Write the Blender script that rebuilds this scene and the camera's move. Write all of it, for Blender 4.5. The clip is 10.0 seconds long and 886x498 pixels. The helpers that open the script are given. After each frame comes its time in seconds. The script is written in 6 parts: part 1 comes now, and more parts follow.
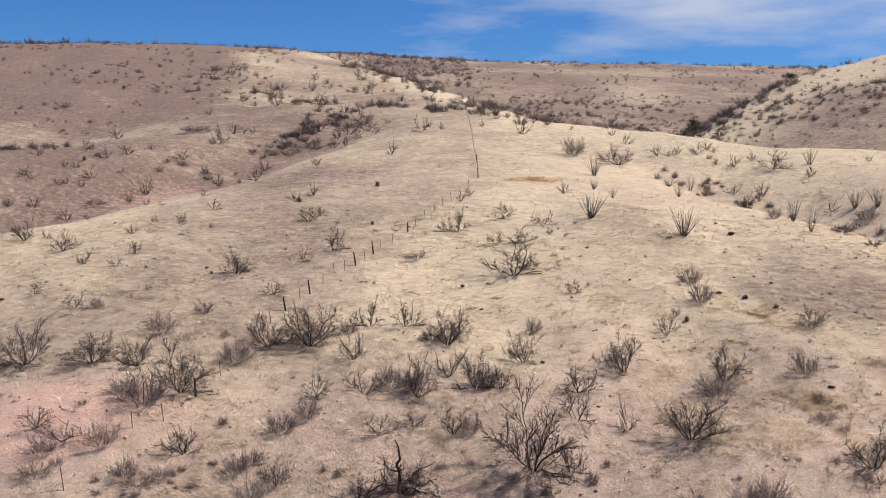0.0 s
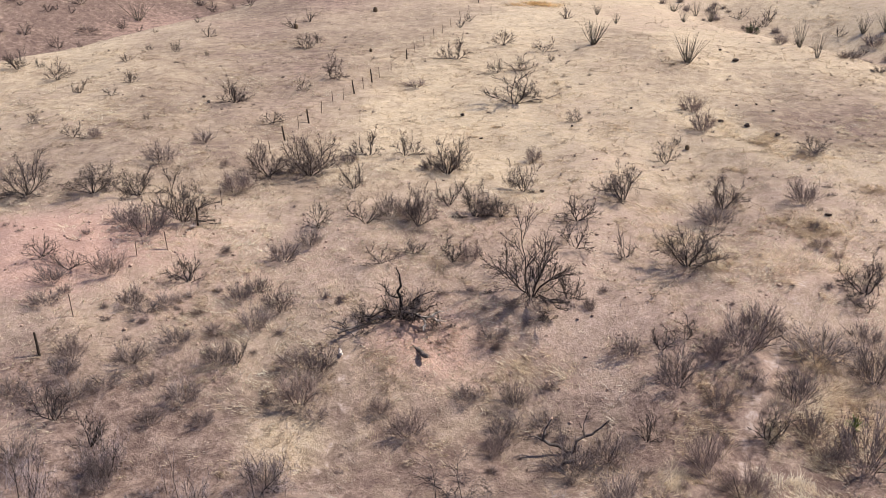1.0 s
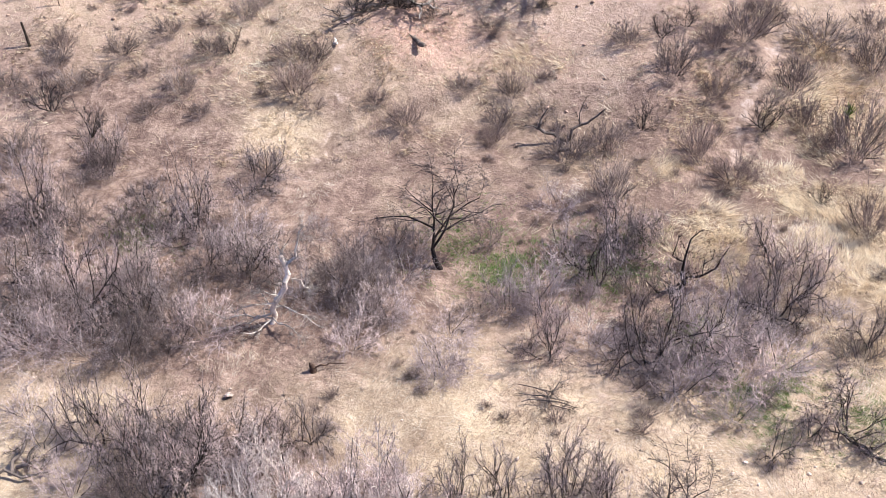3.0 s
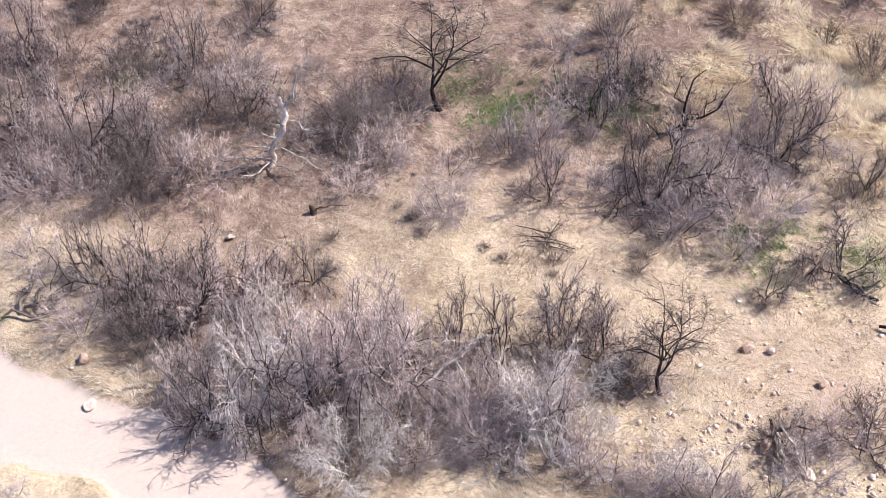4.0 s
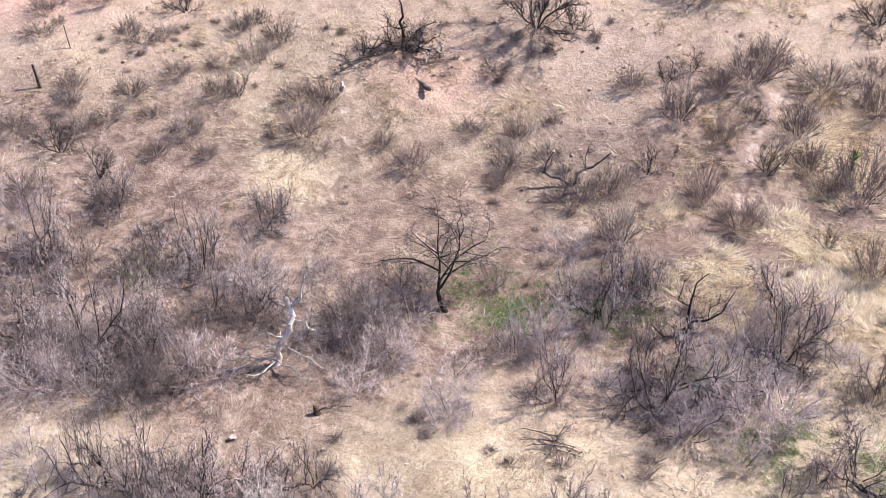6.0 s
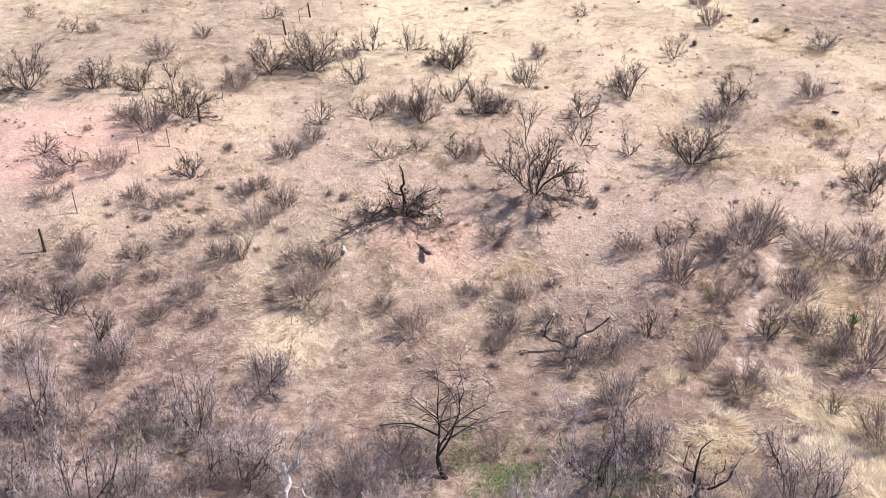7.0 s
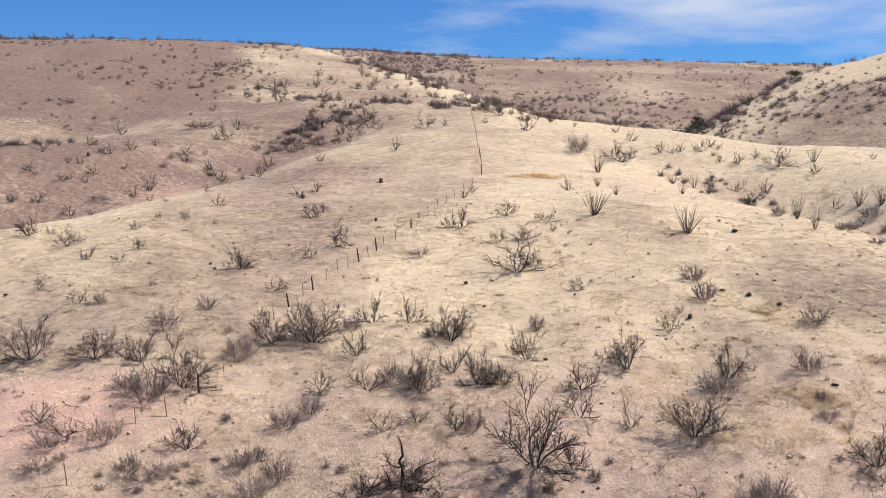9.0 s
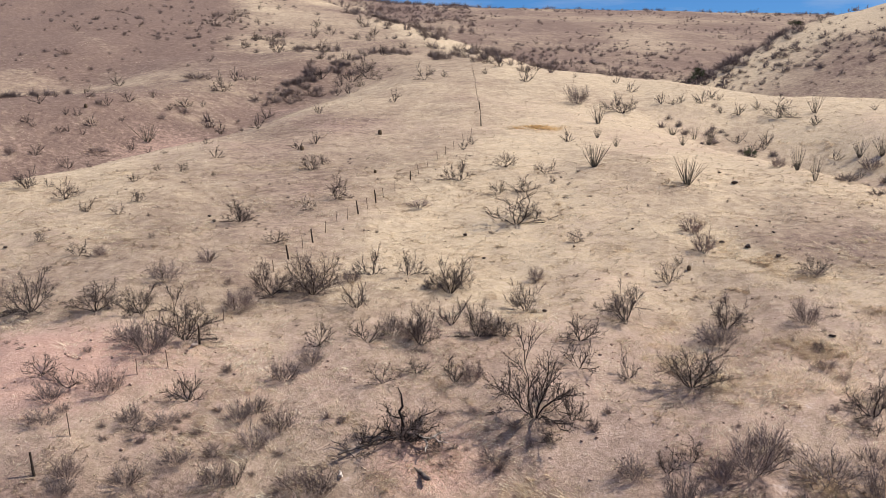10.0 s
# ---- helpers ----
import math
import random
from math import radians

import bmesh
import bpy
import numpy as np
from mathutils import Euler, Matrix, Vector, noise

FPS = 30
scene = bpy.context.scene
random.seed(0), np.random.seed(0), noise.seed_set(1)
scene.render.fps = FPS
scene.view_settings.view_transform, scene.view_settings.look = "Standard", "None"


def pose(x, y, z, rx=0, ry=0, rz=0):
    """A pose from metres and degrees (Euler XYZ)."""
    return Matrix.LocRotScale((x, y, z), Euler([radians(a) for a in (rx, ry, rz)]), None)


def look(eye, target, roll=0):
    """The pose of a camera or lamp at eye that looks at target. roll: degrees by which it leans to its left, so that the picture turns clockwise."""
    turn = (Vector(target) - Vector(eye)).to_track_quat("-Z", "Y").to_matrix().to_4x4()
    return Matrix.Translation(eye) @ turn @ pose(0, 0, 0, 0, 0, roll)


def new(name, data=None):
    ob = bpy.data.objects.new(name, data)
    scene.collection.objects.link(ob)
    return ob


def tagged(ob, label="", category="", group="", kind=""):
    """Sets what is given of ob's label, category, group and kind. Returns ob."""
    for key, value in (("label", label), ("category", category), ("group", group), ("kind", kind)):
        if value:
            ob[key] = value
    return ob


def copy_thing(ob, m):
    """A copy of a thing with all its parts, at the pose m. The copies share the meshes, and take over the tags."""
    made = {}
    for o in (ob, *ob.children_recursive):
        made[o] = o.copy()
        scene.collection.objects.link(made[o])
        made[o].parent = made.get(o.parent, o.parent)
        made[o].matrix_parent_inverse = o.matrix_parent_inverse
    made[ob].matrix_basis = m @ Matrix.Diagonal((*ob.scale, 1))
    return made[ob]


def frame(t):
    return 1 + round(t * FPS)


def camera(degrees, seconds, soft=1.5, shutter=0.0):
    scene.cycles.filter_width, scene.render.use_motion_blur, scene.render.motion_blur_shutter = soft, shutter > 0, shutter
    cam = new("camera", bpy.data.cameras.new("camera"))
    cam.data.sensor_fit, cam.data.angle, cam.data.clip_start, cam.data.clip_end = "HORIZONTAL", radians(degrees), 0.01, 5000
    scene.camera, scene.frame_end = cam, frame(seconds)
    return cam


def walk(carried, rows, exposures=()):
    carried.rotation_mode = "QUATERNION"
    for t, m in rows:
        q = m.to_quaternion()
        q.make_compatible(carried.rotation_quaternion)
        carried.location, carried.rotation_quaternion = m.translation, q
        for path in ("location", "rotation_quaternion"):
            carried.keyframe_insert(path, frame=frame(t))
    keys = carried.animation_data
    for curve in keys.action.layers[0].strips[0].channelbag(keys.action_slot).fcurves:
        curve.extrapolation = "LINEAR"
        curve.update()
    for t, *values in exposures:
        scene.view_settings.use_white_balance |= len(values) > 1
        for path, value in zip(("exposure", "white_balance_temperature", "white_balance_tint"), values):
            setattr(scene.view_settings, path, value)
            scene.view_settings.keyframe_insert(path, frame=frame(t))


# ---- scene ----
cam = camera(46.93, 10.0, soft=0.6)
EYE = (0.0, 0.0, 30.0)
TURNS = (  # seconds, yaw, pitch, roll
    (0.0, 0.0, -5.2, 0.0), (0.5, 0.0, -10.03, 0.054), (1.0, -0.033, -14.77, 0.127), (1.5, -0.093, -19.42, 0.198), (2.0, -0.175, -24.04, 0.239),
    (2.5, -0.257, -27.98, 0.251), (3.0, -0.304, -32.07, 0.304), (3.2, -0.321, -33.79, 0.332), (4.3, -0.371, -42.03, 0.341), (4.5, -0.013, -42.09, 0.337),
    (5.0, 0.058, -38.91, 0.305), (5.5, 0.107, -34.32, 0.239), (5.7, 0.123, -32.46, 0.2), (6.8, 0.155, -22.34, 0.11), (7.0, 0.17, -20.52, 0.076),
    (7.5, 0.197, -16.01, 0.009), (8.0, 0.206, -12.01, -0.04), (8.5, 0.204, -8.26, -0.12), (9.0, 0.197, -5.39, -0.128), (9.5, 0.195, -5.11, -0.133),
    (10.0, 0.157, -8.08, -0.079))
walk(cam, [(t, pose(*EYE, 90 + pitch, roll, yaw)) for t, yaw, pitch, roll in TURNS],
     exposures=[(0.0, -0.17, 6500, 12), (0.5, -0.24, 6500, 12), (1.0, -0.12, 6550, 13), (2.0, 0.23, 6400, 13), (3.0, 0.46, 6250, 13), (4.5, 0.33, 6200, 13),
                (5.5, 0.47, 6100, 13), (6.8, 0.5, 6250, 13), (7.5, 0.26, 6350, 13), (8.5, 0.1, 6500, 11), (9.2, 0.03, 6500, 10), (10.0, -0.2, 6600, 12)])

# ---- sky and sun ----
SUN_AT = Vector((0.65, 0.13, 0.80)).normalized()
world = bpy.data.worlds.new("sky")
scene.world = world
world.use_nodes = True
wn, wl = world.node_tree.nodes, world.node_tree.links
wn.clear()
sky = wn.new("ShaderNodeTexSky")
sky.sky_type, sky.sun_disc = "NISHITA", False
sky.sun_elevation, sky.sun_rotation = math.asin(SUN_AT.z), math.atan2(SUN_AT.x, SUN_AT.y)
sky.altitude, sky.air_density, sky.dust_density, sky.ozone_density = 1300, 1.0, 0.1, 3.0
coord, stretch, wisps = wn.new("ShaderNodeTexCoord"), wn.new("ShaderNodeMapping"), wn.new("ShaderNodeTexNoise")
stretch.inputs["Rotation"].default_value = (0, 0.22, 0)
stretch.inputs["Scale"].default_value = (2.4, 1.0, 12)
stretch.inputs["Location"].default_value = (0.68, 0.1, 0.42)
wisps.inputs["Scale"].default_value, wisps.inputs["Detail"].default_value, wisps.inputs["Roughness"].default_value = 1.3, 7, 0.58
band, mixer, backing, out = wn.new("ShaderNodeMapRange"), wn.new("ShaderNodeMix"), wn.new("ShaderNodeBackground"), wn.new("ShaderNodeOutputWorld")
band.inputs["From Min"].default_value, band.inputs["From Max"].default_value, band.inputs["To Max"].default_value = 0.48, 0.72, 0.75
mixer.data_type = "RGBA"
mixer.inputs[7].default_value = (10.0, 10.6, 12.0, 1)
backing.inputs["Strength"].default_value = 0.07
wl.new(coord.outputs["Generated"], stretch.inputs["Vector"])
wl.new(stretch.outputs["Vector"], wisps.inputs["Vector"])
axes, right, thicker = wn.new("ShaderNodeSeparateXYZ"), wn.new("ShaderNodeMapRange"), wn.new("ShaderNodeMath")
right.inputs["From Min"].default_value, right.inputs["From Max"].default_value = -0.22, 0.02
right.inputs["To Min"].default_value, right.inputs["To Max"].default_value = -0.26, 0.14
wl.new(coord.outputs["Generated"], axes.inputs["Vector"])
wl.new(axes.outputs["X"], right.inputs["Value"])
wl.new(wisps.outputs["Fac"], thicker.inputs[0])
wl.new(right.outputs["Result"], thicker.inputs[1])
wl.new(thicker.outputs[0], band.inputs["Value"])
wl.new(band.outputs["Result"], mixer.inputs[0])
tint = wn.new("ShaderNodeMix")
tint.data_type, tint.blend_type = "RGBA", "MULTIPLY"
tint.inputs[0].default_value, tint.inputs[7].default_value = 1.0, (0.45, 0.91, 1.56, 1)
wl.new(sky.outputs["Color"], tint.inputs[6])
wl.new(tint.outputs[2], mixer.inputs[6])
wl.new(mixer.outputs[2], backing.inputs["Color"])
wl.new(backing.outputs["Background"], out.inputs["Surface"])

lamp = bpy.data.lights.new("sun", "SUN")
lamp.energy, lamp.angle, lamp.color = 6.5, radians(0.53), (1.0, 0.94, 0.83)
sun = new("sun", lamp)
sun.matrix_world = look(SUN_AT * 200, (0, 0, 0))


# ---- materials ----
def material(name, rough=0.9):
    m = bpy.data.materials.new(name)
    m.use_nodes = True
    n, l = m.node_tree.nodes, m.node_tree.links
    b = n["Principled BSDF"]
    b.inputs["Roughness"].default_value = rough
    b.inputs["Specular IOR Level"].default_value = 0.15
    return m, n, l, b


def ramp(n, l, value, stops):
    r = n.new("ShaderNodeValToRGB")
    while len(r.color_ramp.elements) < len(stops):
        r.color_ramp.elements.new(0.5)
    for e, (at, c) in zip(r.color_ramp.elements, stops):
        e.position, e.color = at, (*c, 1)
    l.new(value, r.inputs["Fac"])
    return r.outputs["Color"]


def noise_tex(n, l, scale, detail=5, rough=0.6, vector=None, warp=0.0):
    t = n.new("ShaderNodeTexNoise")
    t.inputs["Scale"].default_value, t.inputs["Detail"].default_value = scale, detail
    t.inputs["Roughness"].default_value, t.inputs["Distortion"].default_value = rough, warp
    if vector is not None:
        l.new(vector, t.inputs["Vector"])
    return t.outputs["Fac"]


def blend(n, l, fac, a, b, mode="MIX"):
    x = n.new("ShaderNodeMix")
    x.data_type, x.blend_type = "RGBA", mode
    for socket, v in ((0, fac), (6, a), (7, b)):
        if isinstance(v, (int, float)):
            x.inputs[socket].default_value = v if socket == 0 else (v, v, v, 1)
        elif isinstance(v, tuple):
            x.inputs[socket].default_value = (*v, 1)
        else:
            l.new(v, x.inputs[socket])
    return x.outputs[2]


def remap(n, l, value, lo, hi, to_lo=0.0, to_hi=1.0):
    x = n.new("ShaderNodeMapRange")
    for k, v in (("From Min", lo), ("From Max", hi), ("To Min", to_lo), ("To Max", to_hi)):
        x.inputs[k].default_value = v
    l.new(value, x.inputs["Value"])
    return x.outputs["Result"]


def bump(n, l, b, height, strength, distance):
    x = n.new("ShaderNodeBump")
    x.inputs["Strength"].default_value, x.inputs["Distance"].default_value = strength, distance
    l.new(height, x.inputs["Height"])
    l.new(x.outputs["Normal"], b.inputs["Normal"])


def ground_material():
    m, n, l, b = material("dry_ground", 0.95)
    where = n.new("ShaderNodeTexCoord").outputs["Object"]
    kinds = n.new("ShaderNodeVertexColor")
    kinds.layer_name = "cover"
    part_of = n.new("ShaderNodeSeparateColor")
    l.new(kinds.outputs["Color"], part_of.inputs["Color"])
    pale, red, sand = part_of.outputs["Red"], part_of.outputs["Green"], part_of.outputs["Blue"]
    fine = noise_tex(n, l, 5.0, 6, 0.72, where)
    tuft = noise_tex(n, l, 1.1, 6, 0.7, where, 0.6)
    patch = noise_tex(n, l, 0.13, 5, 0.62, where, 0.4)
    grain = noise_tex(n, l, 22.0, 3, 0.7, where)
    swept = n.new("ShaderNodeMapping")
    swept.inputs["Rotation"].default_value = (0, 0, 0.5)
    swept.inputs["Scale"].default_value = (1.3, 5.5, 3.0)
    l.new(where, swept.inputs["Vector"])
    hair = noise_tex(n, l, 1.6, 5, 0.75, swept.outputs["Vector"], 1.2)
    weave = blend(n, l, 0.33, blend(n, l, 0.4, tuft, hair), fine)
    weave = remap(n, l, weave, 0.28, 0.72)
    # brown is darkened to hold the self-shade of small scrub in its colour
    brown = ramp(n, l, weave, ((0.2, (0.095, 0.062, 0.053)), (0.5, (0.2, 0.139, 0.117)), (0.8, (0.34, 0.255, 0.212))))
    straw = ramp(n, l, weave, ((0.2, (0.335, 0.25, 0.178)), (0.5, (0.54, 0.435, 0.314)), (0.8, (0.70, 0.60, 0.46))))
    soil = ramp(n, l, fine, ((0.25, (0.25, 0.168, 0.138)), (0.5, (0.43, 0.318, 0.265)), (0.75, (0.58, 0.46, 0.40))))
    clay = ramp(n, l, fine, ((0.25, (0.33, 0.195, 0.155)), (0.5, (0.51, 0.335, 0.275)), (0.75, (0.65, 0.48, 0.41))))
    soil = blend(n, l, kinds.outputs["Alpha"], soil, clay)
    pale_edge = n.new("ShaderNodeMath")
    pale_edge.operation = "ADD"
    l.new(pale, pale_edge.inputs[0])
    l.new(remap(n, l, blend(n, l, 0.5, patch, noise_tex(n, l, 0.55, 5, 0.6, where, 0.7)), 0.35, 0.65, -0.24, 0.24), pale_edge.inputs[1])
    grass = blend(n, l, remap(n, l, pale_edge.outputs[0], 0.1, 0.9), brown, straw)
    red_edge = n.new("ShaderNodeMath")
    red_edge.operation = "ADD"
    l.new(red, red_edge.inputs[0])
    l.new(remap(n, l, tuft, 0.25, 0.75, -0.4, 0.4), red_edge.inputs[1])
    col = blend(n, l, remap(n, l, red_edge.outputs[0], 0.2, 0.85), grass, soil)
    wash = ramp(n, l, fine, ((0.2, (0.45, 0.355, 0.315)), (0.6, (0.52, 0.425, 0.38)), (0.85, (0.57, 0.475, 0.43))))
    sand_edge_at = n.new("ShaderNodeMath")
    sand_edge_at.operation = "ADD"
    l.new(sand, sand_edge_at.inputs[0])
    l.new(remap(n, l, tuft, 0.25, 0.75, -0.3, 0.3), sand_edge_at.inputs[1])
    col = blend(n, l, remap(n, l, sand_edge_at.outputs[0], 0.4, 0.6), col, wash)
    clumps = noise_tex(n, l, 0.42, 7, 0.78, where, 0.5)
    spread = remap(n, l, sand, 0.0, 1.0, 0.6, 0.1)
    col = blend(n, l, spread, col, ramp(n, l, clumps, ((0.28, (0.6, 0.55, 0.53)), (0.46, (0.94, 0.92, 0.91)), (0.56, (1.08, 1.07, 1.04)), (0.72, (1.4, 1.36, 1.22)))), "MULTIPLY")
    col = blend(n, l, 0.5, col, ramp(n, l, grain, ((0.3, (0.55, 0.53, 0.52)), (0.5, (1, 1, 1)), (0.8, (1.15, 1.12, 1.1)))), "MULTIPLY")
    l.new(col, b.inputs["Base Color"])
    rough_up = blend(n, l, sand, tuft, 0.5)
    bump(n, l, b, blend(n, l, sand, blend(n, l, 0.6, rough_up, fine), 0.5), 0.85, 0.22)
    return m


def stem_material(name, dark, light, scale=9.0, rough=0.9):
    """Bark or stalks: two tones, a little different from plant to plant."""
    m, n, l, b = material(name, rough)
    where = n.new("ShaderNodeTexCoord").outputs["Object"]
    tone = noise_tex(n, l, scale, 4, 0.65, where)
    col = ramp(n, l, tone, ((0.3, dark), (0.7, light)))
    each = n.new("ShaderNodeObjectInfo").outputs["Random"]
    col = blend(n, l, 1.0, col, ramp(n, l, each, ((0.0, (0.75, 0.74, 0.73)), (0.6, (1.0, 1.0, 1.0)), (1.0, (1.3, 1.22, 1.16)))), "MULTIPLY")
    l.new(col, b.inputs["Base Color"])
    bump(n, l, b, tone, 0.4, 0.02)
    return m


def blade_material(name, stops):
    """Dry grass: each blade takes its own tone."""
    m, n, l, b = material(name, 0.8)
    geo = n.new("ShaderNodeNewGeometry")
    where = n.new("ShaderNodeTexCoord").outputs["Object"]
    tone = n.new("ShaderNodeMath")
    tone.operation = "MULTIPLY_ADD"
    l.new(geo.outputs["Random Per Island"], tone.inputs[0])
    tone.inputs[1].default_value = 0.35
    swaths = blend(n, l, 0.5, noise_tex(n, l, 0.14, 3, 0.6, where), noise_tex(n, l, 0.75, 4, 0.6, where, 0.8))
    l.new(remap(n, l, swaths, 0.36, 0.64, -0.1, 0.75), tone.inputs[2])
    col = ramp(n, l, tone.outputs[0], stops)
    l.new(col, b.inputs["Base Color"])
    through_leaf, both = n.new("ShaderNodeBsdfTranslucent"), n.new("ShaderNodeMixShader")
    both.inputs[0].default_value = 0.4
    l.new(col, through_leaf.inputs["Color"])
    l.new(b.outputs["BSDF"], both.inputs[1])
    l.new(through_leaf.outputs["BSDF"], both.inputs[2])
    l.new(both.outputs["Shader"], n["Material Output"].inputs["Surface"])
    return m


def stone_material(name, dark, light, scale=3.0):
    m, n, l, b = material(name, 0.85)
    where = n.new("ShaderNodeTexCoord").outputs["Object"]
    tone = noise_tex(n, l, scale, 6, 0.65, where)
    col = ramp(n, l, tone, ((0.3, dark), (0.7, light)))
    geo = n.new("ShaderNodeNewGeometry")
    col = blend(n, l, 1.0, col, ramp(n, l, geo.outputs["Random Per Island"], ((0.0, (0.7, 0.68, 0.66)), (1.0, (1.25, 1.2, 1.16)))), "MULTIPLY")
    l.new(col, b.inputs["Base Color"])
    bump(n, l, b, tone, 0.7, 0.06)
    return m


GROUND = ground_material()
BARK = stem_material("dark_bark", (0.018, 0.014, 0.013), (0.075, 0.06, 0.055))
TWIG = stem_material("mesquite_twigs", (0.085, 0.068, 0.066), (0.27, 0.22, 0.213))
SHRUB = stem_material("shrub_twigs", (0.055, 0.044, 0.042), (0.175, 0.142, 0.137))
BRUSH = stem_material("brown_brush", (0.12, 0.095, 0.089), (0.38, 0.305, 0.285))
FARBRUSH = stem_material("far_brush", (0.13, 0.103, 0.099), (0.33, 0.265, 0.254))
LILAC = stem_material("lilac_grey_twigs", (0.22, 0.175, 0.173), (0.82, 0.70, 0.70))
PALE = stem_material("grey_twigs", (0.46, 0.41, 0.4), (0.92, 0.86, 0.83))
ASHEN = stem_material("ashen_bark", (0.34, 0.30, 0.285), (0.85, 0.79, 0.75), 4.0)
STALK = stem_material("ocotillo_stalks", (0.06, 0.055, 0.042), (0.2, 0.175, 0.14))
DEADWOOD = stem_material("bleached_wood", (0.30, 0.25, 0.22), (0.86, 0.80, 0.74), 3.0)
WEATHERED = stem_material("weathered_wood", (0.05, 0.041, 0.037), (0.24, 0.20, 0.18), 3.0)
CHARRED = stem_material("charred_wood", (0.012, 0.010, 0.010), (0.06, 0.048, 0.043), 5.0)
POST = stem_material("weathered_post", (0.02, 0.016, 0.013), (0.085, 0.065, 0.052), 6.0)
RUST = stem_material("rusty_steel", (0.05, 0.03, 0.022), (0.13, 0.085, 0.065), 8.0, 0.7)
STRAW = blade_material("straw_grass", ((0.0, (0.22, 0.145, 0.115)), (0.4, (0.5, 0.4, 0.315)), (0.7, (0.77, 0.69, 0.58)), (1.0, (0.92, 0.87, 0.78))))
HILLGRASS = blade_material("hill_grass", ((0.0, (0.34, 0.25, 0.185)), (0.5, (0.6, 0.49, 0.365)), (1.0, (0.83, 0.745, 0.595))))
GOLD = blade_material("golden_grass", ((0.0, (0.55, 0.43, 0.30)), (0.5, (0.77, 0.65, 0.49)), (1.0, (0.88, 0.81, 0.67))))
CREAM = blade_material("cream_grass", ((0.0, (0.5, 0.4, 0.28)), (0.5, (0.78, 0.69, 0.52)), (1.0, (0.93, 0.87, 0.73))))
OCHRE = blade_material("ochre_grass", ((0.0, (0.6, 0.41, 0.2)), (0.5, (0.82, 0.62, 0.35)), (1.0, (0.92, 0.77, 0.5))))
FRESH = blade_material("green_weeds", ((0.0, (0.08, 0.14, 0.04)), (0.5, (0.15, 0.24, 0.075)), (1.0, (0.30, 0.33, 0.16))))
REDSTONE = stone_material("reddish_stone", (0.28, 0.185, 0.15), (0.58, 0.44, 0.37))
PALESTONE = stone_material("pale_stone", (0.42, 0.34, 0.30), (0.72, 0.62, 0.565))
DARKSTONE = stone_material("dark_stone", (0.03, 0.024, 0.022), (0.10, 0.078, 0.07))
CACTUS = stem_material("cactus_skin", (0.07, 0.05, 0.032), (0.2, 0.145, 0.095), 12.0)
YUCCA = stem_material("yucca_leaves", (0.09, 0.14, 0.035), (0.24, 0.30, 0.09), 3.0)
EVERGREEN = stem_material("evergreen_leaves", (0.035, 0.042, 0.028), (0.10, 0.115, 0.07), 3.0)

# ---- the lie of the land ----
def vnoise(x, y, seed=0):
    """Smooth value noise, -1 to 1, on arrays."""
    xi, yi = np.floor(x).astype(np.int64), np.floor(y).astype(np.int64)
    fx, fy = x - xi, y - yi
    fx, fy = fx * fx * (3 - 2 * fx), fy * fy * (3 - 2 * fy)

    def cell(a, b):
        n = (a * 374761393 + b * 668265263 + seed * 974634777) & 0xFFFFFFFF
        n = ((n ^ (n >> 13)) * 1274126177) & 0xFFFFFFFF
        return ((n ^ (n >> 16)) & 0xFFFF) / 32767.5 - 1
    low = cell(xi, yi) * (1 - fx) + cell(xi + 1, yi) * fx
    high = cell(xi, yi + 1) * (1 - fx) + cell(xi + 1, yi + 1) * fx
    return low * (1 - fy) + high * fy


def fbm(x, y, seed=0, octaves=4):
    total, gain = 0, 0.5
    for k in range(octaves):
        total = total + gain * vnoise(x * 2 ** k + 17.3 * k, y * 2 ** k - 9.1 * k, seed + k)
        gain *= 0.5
    return total


def soft(v, w):
    """Zero below nought, v above it, rounded over a width w."""
    return w * np.logaddexp(0, v / w)


def smax(a, b, w):
    return b + soft(a - b, w)


def smin(a, b, w):
    return a - soft(a - b, w)


def along(x, y, path):
    """Distance from a polyline of (x, y, value), and the value at the nearest place on it."""
    best, value = np.full(np.shape(x), 1e9), np.zeros(np.shape(x))
    for (ax, ay, av), (bx, by, bv) in zip(path, path[1:]):
        dx, dy = bx - ax, by - ay
        s = np.clip(((x - ax) * dx + (y - ay) * dy) / (dx * dx + dy * dy), 0, 1)
        d = np.hypot(x - ax - s * dx, y - ay - s * dy)
        value = np.where(d < best, av + s * (bv - av), value)
        best = np.minimum(best, d)
    return best, value


# channels: (x, y, depth) down their beds, and half their width
CHANNELS = (
    (((-120, 118, 8), (-82, 150, 8), (-60, 178, 7.5), (-46, 203, 7), (-36, 226, 6), (-22, 255, 3)), 16),
    (((-200, 186, 7), (-125, 212, 7), (-98, 240, 6), (-82, 285, 2)), 20),
    (((130, 104, 7), (78, 132, 7.5), (64, 160, 7), (53, 184, 5), (42, 205, 2)), 14),
    (((24, 54, 1.5), (38, 66, 4), (60, 82, 5), (90, 104, 4), (130, 112, 4)), 8),
    (((-44, 52, 1.5), (-46, 66, 4), (-52, 80, 3), (-60, 96, 1)), 8),
    (((4, 60, 0.5), (14, 72, 1.6), (22, 88, 1.2), (28, 110, 0.5)), 6),
)
PROFILE = ((-400, 30), (-120, 9), (-40, 2.4), (8, 1.6), (17, 0.9), (21, 0.25), (30, 0.2), (34, 0.9), (44, 1.4), (52, 2.5), (58, 4.2),
           (64, 6.6), (69, 8.8), (76, 10.5), (4000, 622.6))
